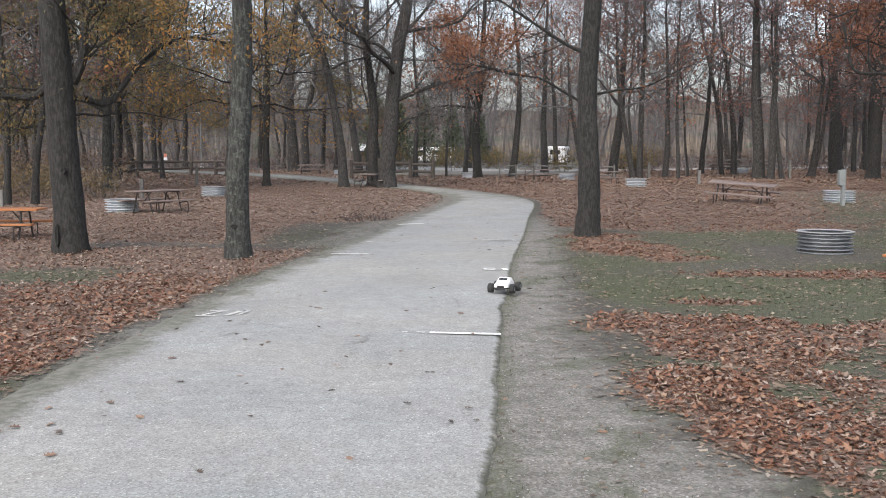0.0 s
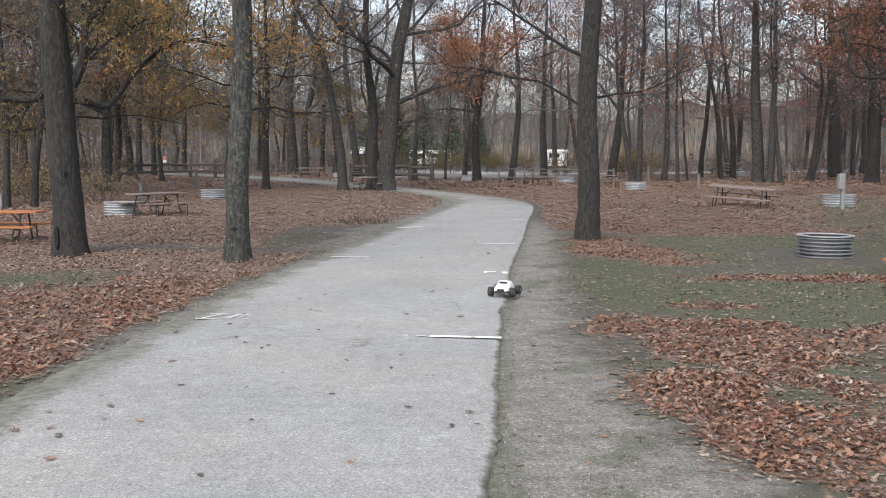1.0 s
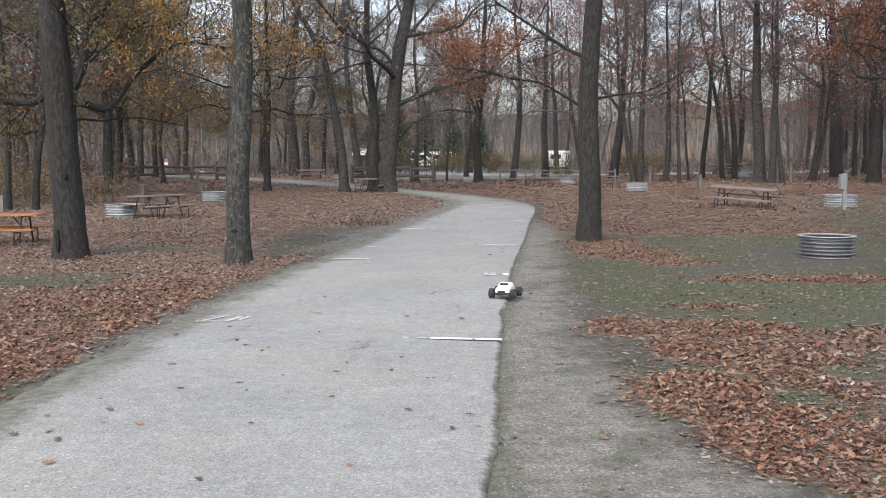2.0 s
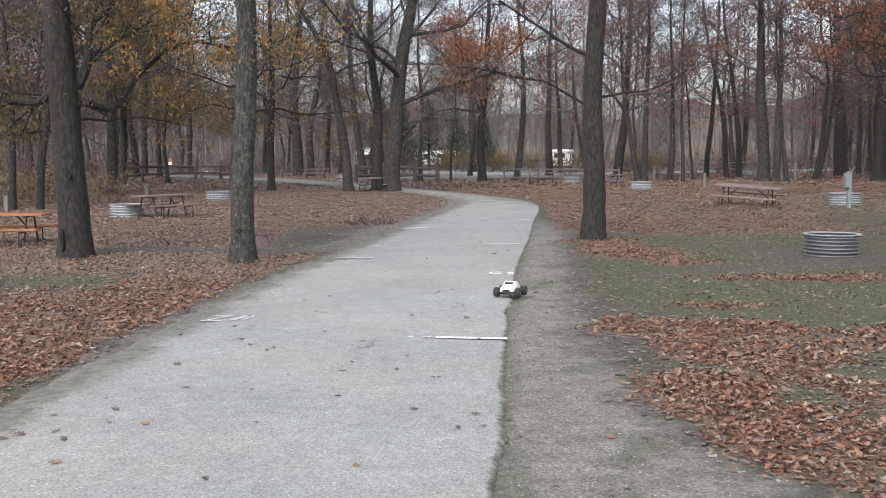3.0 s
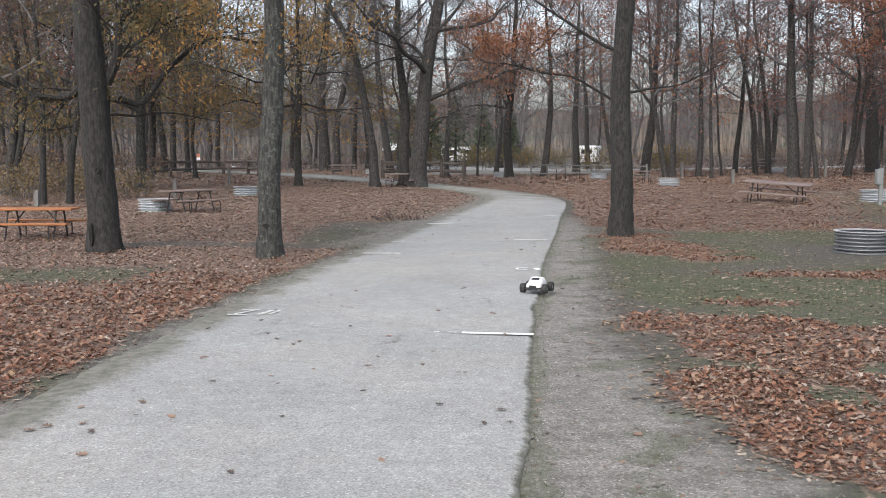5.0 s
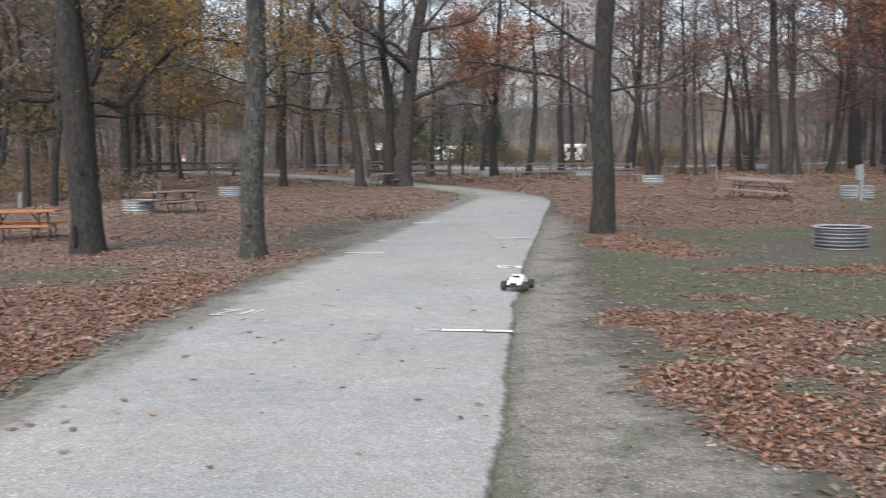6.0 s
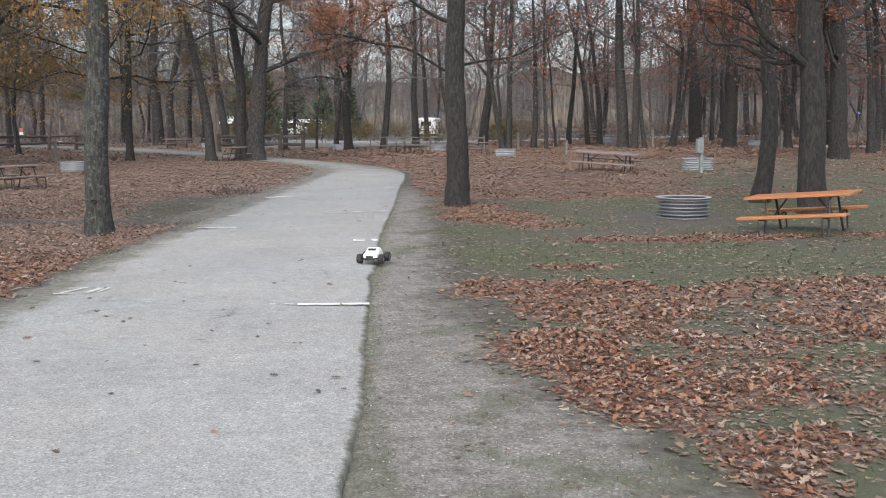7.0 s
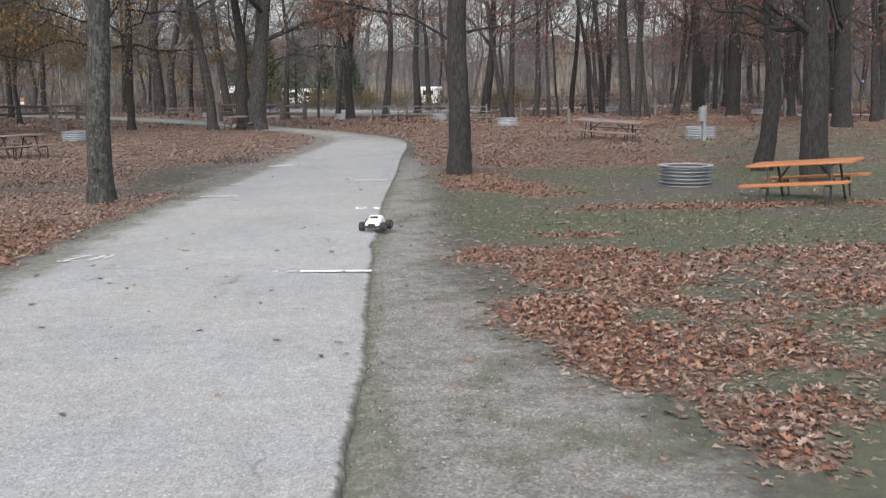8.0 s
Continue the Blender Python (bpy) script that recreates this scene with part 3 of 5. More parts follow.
far_lane("pale gravel lane beyond the rail fence", [(-8, 122, 5), (-2, 112, 5), (4, 104, 5), (11, 100, 5), (20, 102, 5), (34, 112, 5), (60, 125, 5)])


def marking(name, label, rows, material, group):
    """One painted mark: strips (x0, y0, x1, y1, thickness) lying on the asphalt."""
    b = Buf()
    for x0, y0, x1, y1, t in rows:
        n = max(3, int(math.hypot(x1 - x0, y1 - y0) / 0.05))
        dx, dy = (x1 - x0), (y1 - y0)
        ln = math.hypot(dx, dy)
        px, py = -dy / ln, dx / ln
        v = []
        for i in range(n + 1):
            s = i / n
            x, y = x0 + dx * s, y0 + dy * s
            h = t / 2 * (1 + 0.16 * float(wave(x, y, 0.06, 21)) + 0.1 * float(wave(x, y, 0.021, 22)))
            v += [(x + px * h, y + py * h, 0.0335), (x - px * h, y - py * h, 0.0335)]
        b.add(v, [(2 * i, 2 * i + 1, 2 * i + 3, 2 * i + 2) for i in range(n)])
    tagged(part(name, b, material), label, "road marking", group, "structure")


marking("stall_line", "worn white painted site line across the lane's edge", [(-0.12, 11.0, 0.645, 10.905, 0.105)], PAINT, "site lines")
marking("stall_line", "faded broken end of a white site line", [(-0.42, 11.05, -0.36, 11.04, 0.05), (-0.27, 11.03, -0.17, 11.01, 0.06)], PAINT_WORN, "site lines")
marking("stall_line", "worn white painted site line across the lane's edge", [(-2.12, 19.6, -1.4, 19.55, 0.14)], PAINT_WORN, "site lines")
marking("stall_line", "worn white painted site line across the lane's edge", [(0.88, 22.6, 1.6, 22.55, 0.14)], PAINT_WORN, "site lines")
marking("stall_line", "worn white painted site line across the lane's edge", [(-1.2, 27.4, -0.55, 27.8, 0.25)], PAINT_WORN, "site lines")
marking("stall_line", "faint white painted site line on the lane", [(-1.75, 22.0, -1.5, 22.25, 0.06)], PAINT_WORN, "site lines")
marking("stall_line", "faint white painted site line on the lane", [(2.1, 30.9, 2.45, 31.0, 0.1)], PAINT_WORN, "site lines")
marking("site_number", "unreadable white stencilled site number on asphalt", [(0.70, 17.12, 0.90, 17.12, 0.08), (0.70, 16.9, 0.88, 16.9, 0.09), (0.72, 16.9, 0.72, 17.1, 0.05), (1.0, 16.98, 1.09, 16.99, 0.26)], PAINT, "site numbers")
marking("site_number", "unreadable white stencilled site number on asphalt", [(-2.93, 12.15, -2.7, 12.16, 0.05), (-2.86, 12.2, -2.68, 12.5, 0.045), (-2.84, 12.53, -2.62, 12.55, 0.045), (-2.56, 12.17, -2.46, 12.5, 0.07), (-2.44, 12.2, -2.36, 12.52, 0.05)], PAINT_WORN, "site numbers")


# ---- trees ----
LEAF_QUAD = [(0, 0, 0), (0.5, -0.3, 0.06), (1, 0, 0), (0.5, 0.3, 0.06)]
QUAD = [(0, 1, 2), (0, 2, 3)]
PLAIN, PLAIN_F = [(0, 0, 0), (0.4, 0.27, 0.04), (0.6, 0.09, 0), (1, 0, 0.02), (0.66, -0.27, 0.04), (0.42, -0.09, 0)], [(0, 2, 1), (0, 5, 2), (5, 3, 2), (5, 4, 3)]
LEAF_TRI, TRI = [(0, -0.3, 0), (1, 0, 0.05), (0.1, 0.35, 0.05)], [(0, 1, 2)]
SLIVER = [(0, -0.011, 0), (0, 0.011, 0), (1, 0, 0)]


def unit(v):
    return v / (math.sqrt(v[0] * v[0] + v[1] * v[1] + v[2] * v[2]) + 1e-9)


def across(a, b):
    return np.array((a[1] * b[2] - a[2] * b[1], a[2] * b[0] - a[0] * b[2], a[0] * b[1] - a[1] * b[0]))


def branch(rng, buf, p, d, length, r, level, depth, tips, up=0.05, kids=(5, 4, 3), wild=0.24):
    """A crooked limb that splits into finer ones; tips collects where leaves hang."""
    n = (6, 3, 2, 1)[level - 1]
    pts, d = [np.array(p, float)], unit(np.array(d, float))
    ways = [d]
    for _ in range(n):
        d = unit(d + rng.normal(0, wild, 3) + np.array((0, 0, up)))
        pts.append(pts[-1] + d * length / n)
        ways.append(d)
    end = 0.3 if level < 4 else 0.6
    if level == 4:
        a = unit(across(d, (0.3, 1.0, 0.2))) * r
        b = across(d, a)
        o = pts[0]
        buf.add([tuple(o + a), tuple(o - 0.5 * a + 0.87 * b), tuple(o - 0.5 * a - 0.87 * b), tuple(pts[-1])], [(0, 1, 3), (1, 2, 3), (2, 0, 3)])
    else:
        buf.tube(pts, np.linspace(r, r * end, n + 1), (5, 3, 3, 3)[level - 1], cap=False)
    if level >= depth:
        tips.extend(pts[1:])
        return
    if level == depth - 1:
        tips.extend(pts[n // 2:])
    for i in range(kids[level - 1]):
        s = 0.22 + 0.78 * (i + rng.uniform(0.2, 0.9)) / kids[level - 1]
        j = min(int(s * n), n - 1)
        q = pts[j] + (pts[j + 1] - pts[j]) * (s * n - j)
        side = unit(across(ways[j], rng.normal(0, 1, 3)))
        w = unit(ways[j] * rng.uniform(0.5, 0.95) + side * rng.uniform(0.6, 1.0) + np.array((0, 0, 0.12)))
        branch(rng, buf, q, w, length * rng.uniform(0.38, 0.62) * (1.15 - 0.5 * s), max(r * (1 - 0.7 * s) * 0.6, 0.006), level + 1, depth, tips, up, kids, wild)


def tree(label, seed, height, r, bark, leaves, leaf_n, leaf_size=0.16, lean=((0, 0, 0),), first=0.35, limbs=9, reach=0.36, depth=4, sides=10, own=(), drop=0.0,
         kids=(5, 4, 2), group="trees of the wood", near=False, stems=((0, 0, 1.0),), spread=0.3, flare=0.45, twigs=900, rise=0.25, stout=0.4, taper=1.1, own_leaves=0, clump=12):
    """An oak: trunk or trunks with a flared foot, crooked limbs, and a crown of single leaves.
    lean: (height, dx, dy) of the trunk's line. own: limbs given as lines of (x, y, z) from the foot, with their thickness."""
    rng = np.random.default_rng(seed)
    root = tagged(new("oak_tree"), label, "tree", group)
    limb, tips = Buf(), []
    lz = [a[0] for a in lean] + [height]
    last = lean[-1]
    k = (height - last[0]) / max(last[0], 1.0) * 0.4
    lx, ly = [a[1] for a in lean] + [last[1] * (1 + k)], [a[2] for a in lean] + [last[2] * (1 + k)]
    for sx, sy, size in stems:
        z = np.unique(np.concatenate([[-0.15, 0, 0.12, 0.25, 0.45, 0.7], np.arange(1.0, 6.0, 0.33 if near else 1.0), np.linspace(6, height * (0.82 + 0.18 * size), 9)]))
        top = z[-1]
        apart = 0.3 + np.minimum(np.maximum(z, 0), 4) / 6 + np.maximum(z - 4, 0) / 14
        x, y = np.interp(z, lz, lx) + sx * apart, np.interp(z, lz, ly) + sy * apart
        wob = smooth(0, 2, z)
        x, y = x + wob * 0.05 * np.sin(z * 0.9 + seed), y + wob * 0.05 * np.sin(z * 1.1 + seed * 2)
        rad = r * size * (1 + flare * np.exp(-np.maximum(z, 0) / 0.3)) * (1 - 0.88 * np.clip(z / top, 0, 1) ** taper)
        b = Buf().tube(np.stack([x, y, z], 1), rad, sides + (8 if near else 0), rough=0.05 if near else 0.02, rng=rng)
        part("trunk", b, bark, root, smooth=True)
        for i in range(limbs):
            s = first + (0.97 - first) * (i + rng.uniform(0, 0.9)) / limbs
            h = s * top
            p = (np.interp(h, z, x), np.interp(h, z, y), h)
            a = i * 2.4 + rng.uniform(-0.5, 0.5) + seed
            t = (s - first) / (1 - first)
            d = (math.cos(a), math.sin(a), rise + 0.9 * t - drop * (1 - t))
            branch(rng, limb, p, d, height * reach * size * (1.05 - 0.6 * t) * rng.uniform(0.8, 1.15), np.interp(h, z, rad) * stout * rng.uniform(0.8, 1.25), 1, depth, tips, 0.04 - 0.06 * drop, kids)
    grown = len(tips)
    for line, thick in own:
        pts = glide(line, 4)
        limb.tube(pts, np.linspace(thick, thick * 0.35, len(pts)), 7, cap=False, rough=0.06, rng=rng)
        for i in range(3, len(pts)):
            w = unit(pts[i] - pts[i - 1])
            branch(rng, limb, pts[i], unit(w + rng.normal(0, 0.7, 3)), rng.uniform(0.7, 1.7), thick * 0.28, 2, depth, tips, 0.03, (4, 3, 2))
    # Limbs of trees that are not near take the lightened TWIG colour.
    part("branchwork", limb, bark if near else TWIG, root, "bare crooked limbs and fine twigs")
    tips = np.array(tips)
    if twigs:
        c = tips[rng.integers(0, len(tips), twigs)] + rng.normal(0, 0.3, (twigs, 3))
        v, f = scatter(rng, SLIVER, [(0, 1, 2)], c, rng.uniform(0.5, 1.3, twigs), 0.75)
        ob = new("twigwork", cloud("twigwork", v, f, TWIG))
        tagged(ob, kind="stuff").parent = root
    if leaf_n:
        c = tips[rng.integers(0, len(tips), max(leaf_n // clump, 1))]
        if own_leaves:
            low = tips[grown:]
            c = np.concatenate([c, low[rng.integers(0, len(low), own_leaves // clump)]])
        place = np.repeat(c, clump, 0) + rng.normal(0, spread, (len(c) * clump, 3)) * (1, 1, 0.55)
        form, faces = (PLAIN, PLAIN_F) if near and leaf_n < 9000 else (LEAF_QUAD, QUAD) if near else (LEAF_TRI, TRI)
        v, f = scatter(rng, form, faces, place, leaf_size * rng.uniform(0.6, 1.3, len(place)), 0.9)
        ob = new("crown", cloud("crown", v, f, leaves))
        ob.parent = root
        tagged(ob, "thin crown of withered autumn leaves", kind="stuff")
    return root


def stand(ob, x, y, turn=0, wide=1.0, tall=1.0):
    ob.matrix_basis = Matrix.Translation((x, y, 0)) @ Matrix.Rotation(radians(turn), 4, "Z") @ Matrix.Diagonal((wide, wide, tall, 1))
    return ob


def plant(ob, x, y, turn=0, wide=1.0, tall=1.0):
    """A copy of a tree elsewhere."""
    return copy_thing(ob, Matrix.Translation((x, y, 0)) @ Matrix.Rotation(radians(turn), 4, "Z") @ Matrix.Diagonal((wide, wide, tall, 1)))


# the trees beside the lane
stout = stand(tree("stout oak with dark lichened bark and an old scar", 3, 17, 0.315, BARK, YELLOW, 2500, 0.085, ((0, 0, 0), (0.6, 0.0, 0), (2.2, -0.05, 0), (4.9, -0.24, 0), (8, -0.6, 0.2)), 0.42, 8, 0.34, near=True, twigs=0, flare=0.2,
           own=((((0.1, 0.1, 3.3), (0.3, 0.1, 3.72), (0.36, 0.1, 4.1), (0.42, 0.1, 4.5), (0.8, 0.1, 4.9), (1.4, 0.0, 5.7)), 0.115),
                (((0.33, 0.1, 4.0), (0.62, 0.2, 4.05), (0.95, 0.3, 4.3), (1.5, 0.3, 4.6)), 0.045),
                (((0.3, 0.3, 3.0), (0.6, 0.7, 2.95), (1.0, 0.9, 3.5), (1.45, 1.1, 4.0), (2.1, 1.2, 4.3), (2.9, 1.3, 4.2)), 0.075),
                (((-0.1, 0.2, 3.3), (-0.5, 0.5, 3.3), (-0.85, 0.6, 3.08), (-1.5, 0.6, 3.1), (-2.6, 0.5, 3.5)), 0.11)), group="oaks beside the lane", own_leaves=4800, clump=9, spread=0.2), -7.35, 20.3)
straight = stand(tree("straight oak with pale lichened bark among fallen leaves", 5, 18, 0.22, BARK_PALE, GOLD, 200, 0.09, ((0, 0, 0), (2.2, 0.03, 0), (4.8, 0.13, 0), (9, 0.3, 0)), 0.45, 8, 0.3, near=True, twigs=0, flare=0.25, group="oaks beside the lane", clump=8, own_leaves=2400, spread=0.2,
           own=((((0.05, 0.1, 5.7), (-0.35, 0.1, 5.6), (-0.75, 0.2, 5.1), (-0.95, 0.3, 4.4), (-0.9, 0.3, 3.7)), 0.03),
                (((0.15, 0.1, 5.9), (0.5, 0.3, 5.7), (0.8, 0.4, 5.1), (0.85, 0.5, 4.5)), 0.028))), -3.83, 19.25)
stand(tree("straight dark oak at the lane's edge, leaves round its foot", 8, 18, 0.262, BARK, RUST, 1800, 0.11, ((0, 0, 0), (2.2, -0.02, 0), (5.4, 0.03, 0), (9, 0.15, 0)), 0.4, 8, 0.32, near=True, twigs=0, flare=0.25,
           own_leaves=500,
           own=((((0.2, 0.1, 3.3), (0.7, 0.3, 3.4), (1.4, 0.4, 3.5), (2.2, 0.5, 3.9)), 0.035),
                (((-0.2, 0, 3.1), (-0.7, 0, 3.4), (-1.17, 0.1, 3.66), (-1.82, 0.1, 3.75), (-2.54, 0.2, 3.95), (-3.2, 0.2, 4.0)), 0.035),
                (((-0.18, 0, 4.25), (-0.6, 0.1, 4.46), (-1.2, 0.1, 4.85), (-1.83, 0.2, 5.28), (-2.3, 0.2, 5.6)), 0.05)), group="oaks beside the lane"), 3.41, 24.05)
stand(tree("thick dark oak behind the orange picnic table", 11, 18, 0.275, BARK, RED, 1500, 0.08, ((0, 0, 0), (0.9, -0.05, 0), (2.0, -0.1, 0), (3.2, -0.17, 0), (4.4, -0.26, 0), (8, -0.3, 0)), 0.3, 8, 0.34, near=True, twigs=0, flare=0.22, 
           own=((((-0.1, 0, 2.9), (-0.6, -0.1, 3.3), (-1.2, -0.2, 3.6), (-1.7, -0.2, 4.4)), 0.1),
                (((-0.25, 0, 3.2), (-0.9, 0.1, 3.15), (-1.6, 0.2, 3.5), (-2.3, 0.2, 3.6), (-2.5, 0.3, 4.5)), 0.06)), group="oaks beside the lane"), 10.51, 20.6)
stand(tree("leaning dark oak beside the fire ring clearing", 13, 17, 0.205, BARK, RED, 1800, 0.08, ((0, -0.06, 0), (0.7, 0.06, 0), (1.4, 0.1, 0), (2.1, 0.11, 0), (3.4, 0.03, 0), (4.7, -0.05, 0), (8, 0.1, 0)), 0.3, 8, 0.34, near=True, twigs=0, flare=0.25,
           own=((((0.1, 0, 3.6), (-0.6, 0.1, 3.9), (-1.0, 0.1, 3.75), (-1.1, 0.1, 4.6)), 0.05),), group="oaks beside the lane"), 10.8, 23.75)
stand(tree("broad old oak with a flared foot and rusty leaves", 17, 19, 0.42, BARK, RUST, 17000, 0.13, ((0, 0, 0), (2.1, -0.15, 0), (4.6, -0.26, 0), (7.2, -0.28, 0), (11, 0.1, 0)), 0.24, 13, 0.5, drop=0.25, near=True, flare=0.5, group="oaks beside the lane", own_leaves=7000,
           own=((((-0.3, 0, 6.3), (-2.5, -1.5, 7.3), (-5.0, -2.8, 7.8), (-7.2, -3.6, 7.6), (-9.0, -4.4, 7.0)), 0.11),
                (((-0.3, 0, 5.0), (-2.4, -1.8, 6.2), (-4.6, -3.0, 6.5), (-6.4, -3.8, 6.1)), 0.09),
                (((-0.2, 0, 7.6), (-2.0, -2.2, 9.0), (-4.6, -3.8, 9.3), (-8.0, -4.5, 8.6)), 0.1))), 23.8, 44.6)
stand(tree("slender crooked oak leaning away over the grass", 19, 17, 0.26, BARK_HAZED, BROWN, 500, 0.18, ((0, 0, 0), (2.5, -0.2, 0), (4.7, -0.5, 0), (7.1, -0.95, 0), (10.1, -2.6, 0.3), (13, -4.2, 0.5)), 0.35, 10, 0.34, near=True, twigs=8000, group="oaks by the bend"), -5.5, 57.0)
stand(tree("old forked oak with spreading limbs at the bend", 23, 20, 0.46, BARK_HAZED, BROWN, 900, 0.18, ((0, 0, 0), (4.6, 0.3, 0), (7, 0.65, 0), (10, 1.2, 0), (14, 1.6, 0)), 0.3, 10, 0.4, near=True, twigs=8000,
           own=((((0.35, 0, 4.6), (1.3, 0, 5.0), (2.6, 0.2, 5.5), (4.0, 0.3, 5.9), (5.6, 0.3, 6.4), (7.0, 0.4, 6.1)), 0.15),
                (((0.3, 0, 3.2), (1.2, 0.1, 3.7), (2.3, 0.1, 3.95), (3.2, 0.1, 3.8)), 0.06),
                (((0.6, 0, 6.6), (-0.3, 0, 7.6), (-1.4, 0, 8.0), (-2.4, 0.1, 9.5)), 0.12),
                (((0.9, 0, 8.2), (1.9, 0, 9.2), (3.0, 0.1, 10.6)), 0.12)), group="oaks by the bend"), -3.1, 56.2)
stand(tree("grey oak trunk close behind the forked oak", 29, 18, 0.3, BARK_HAZED, BROWN, 700, 0.18, ((0, 0, 0), (4, 0.05, 0), (8, -0.3, 0)), 0.4, 9, 0.34, near=True, twigs=8000, group="oaks by the bend"), -4.0, 58.6)
stand(tree("thick oak at the wood's edge with red leaves", 43, 18, 0.45, BARK, RED, 5500, 0.14, ((0, 0, 0), (5, 0.1, 0)), 0.3, 10, 0.38, near=True), 28.9, 69.6)
stand(tree("low wide oak with yellow and olive autumn leaves", 47, 15, 0.26, BARK_PALE, YELLOW, 16000, 0.14, ((0, 0, 0), (5, 0.1, 0)), 0.26, 12, 0.5, drop=0.2, near=True, spread=0.4), -17.4, 53.5)
stand(tree("oak with yellow and orange leaves on drooping limbs", 53, 15, 0.2, BARK, YELLOW, 12000, 0.14, ((0, 0, 0), (5, 0.1, 0)), 0.28, 12, 0.5, drop=0.2, near=True, spread=0.4), -9.9, 57.8)
stand(tree("oak with bright rust-orange crown over the bend", 59, 18, 0.32, BARK, ORANGE, 7000, 0.16, ((0, 0, 0), (4, -0.1, 0), (9, 0.4, 0)), 0.27, 12, 0.45, drop=0.1, near=True, spread=0.6, own_leaves=9000,
           own=((((-0.1, 0, 5.0), (-1.2, -0.5, 7.4), (-2.6, -0.8, 9.0), (-3.8, -1.0, 9.8)), 0.1), (((0, 0, 5.6), (-0.8, -0.8, 8.2), (-1.7, -1.2, 10.0), (-2.4, -1.4, 11.0)), 0.09),
                (((0, 0, 5.4), (0.8, -0.6, 7.6), (1.3, -0.9, 9.2), (1.6, -1.2, 10.2)), 0.09), (((-0.1, 0, 4.8), (-0.9, -1.2, 6.8), (-1.6, -1.8, 8.2), (-1.2, -2.2, 9.0)), 0.08))), 2.5, 76.2)

stand(tree("oak hung with dull gold leaves behind the straight oak", 61, 13.5, 0.24, BARK, GOLD, 12000, 0.14, ((0, 0, 0), (5, 0.1, 0)), 0.22, 13, 0.5, drop=0.15, near=True, spread=0.45), -12.3, 61.5)
stand(tree("leafy oak with olive and gold leaves behind the stout oak", 67, 13, 0.24, BARK, YELLOW, 15000, 0.14, ((0, 0, 0), (5, -0.1, 0)), 0.22, 13, 0.5, drop=0.15, near=True, spread=0.45), -18.6, 50.5)
stand(tree("dark oak thick with brown leaves at the wood's edge", 71, 17, 0.3, BARK, BROWN, 9000, 0.16, ((0, 0, 0), (5, -0.1, 0)), 0.26, 13, 0.5, drop=0.1, near=True, spread=0.5), -23.5, 66.0)



def scar(parent, x, y, z, w, h, lip=0.02):
    """A dark hollow where a limb was lost, with a swollen lip."""
    m = pose(x, y, z, 90, 0, 0) @ Matrix.Diagonal((w, h, 1, 1))
    part("scar", Buf().lathe([(0.0, 0.0), (0.5, 0.0), (0.8, lip * 0.6), (1.0, lip), (1.15, lip * 0.4), (1.2, -0.05)], 14, m), KNOT, parent, "dark old branch scar", smooth=True)


scar(straight, -0.02, -0.262, 0.6, 0.055, 0.032, 0.012)
scar(stout, -0.13, -0.37, 0.35, 0.03, 0.2)
scar(stout, 0.02, -0.335, 1.6, 0.04, 0.06)

# kinds for the wood behind
KINDS = []
for i, (text, leaves, n, h, r, fst, lim, rch, stems, lean) in enumerate((
        ("slim forked oak with a few brown leaves", BROWN, 1400, 18, 0.24, 0.28, 8, 0.36, ((-0.12, 0, 1.0), (0.2, 0.15, 0.75)), ((0, 0, 0), (3, 0.3, 0.1), (7, 0.2, 0), (12, 1.2, 0))),
        ("tall bare grey-stemmed oak in the wood", BROWN, 500, 20, 0.22, 0.34, 11, 0.32, ((0, 0, 1.0),), ((0, 0, 0), (4, -0.35, 0.1), (8, -0.3, 0), (13, 0.8, 0))),
        ("oak hung with rust-coloured leaves", RUST, 3800, 17, 0.24, 0.24, 11, 0.42, ((0, 0, 1.0),), ((0, 0, 0), (3, 0.3, 0), (6, 0.2, 0.3), (11, -0.9, 0))),
        ("oak with dull red leaves and crooked limbs", RED, 3500, 16, 0.21, 0.22, 8, 0.4, ((0.14, 0, 1.0), (-0.2, 0, 0.7)), ((0, 0, 0), (3, -0.35, 0), (7, -0.8, 0.3), (11, -0.2, 0))),
        ("crooked low-branched oak with brown leaves", BROWN, 2600, 14, 0.2, 0.18, 11, 0.44, ((0, 0, 1.0),), ((0, 0, 0), (2, 0.35, 0), (5, 0.1, 0.4), (9, 0.9, 0))),
        ("small spreading tree with yellow leaves", YELLOW, 3500, 11, 0.15, 0.16, 10, 0.42, ((0, 0, 1.0),), ((0, 0, 0), (2, 0.2, 0), (6, -0.3, 0.1))))):
    kind = tree(text, 100 + i, h, r, BARK_HAZED, leaves, n, 0.18, lean, fst, lim, rch, kids=(4, 4, 2), stems=stems, sides=8, twigs=2300, rise=0.5, stout=0.55, taper=0.75, spread=0.45)
    KINDS.append((kind, r))
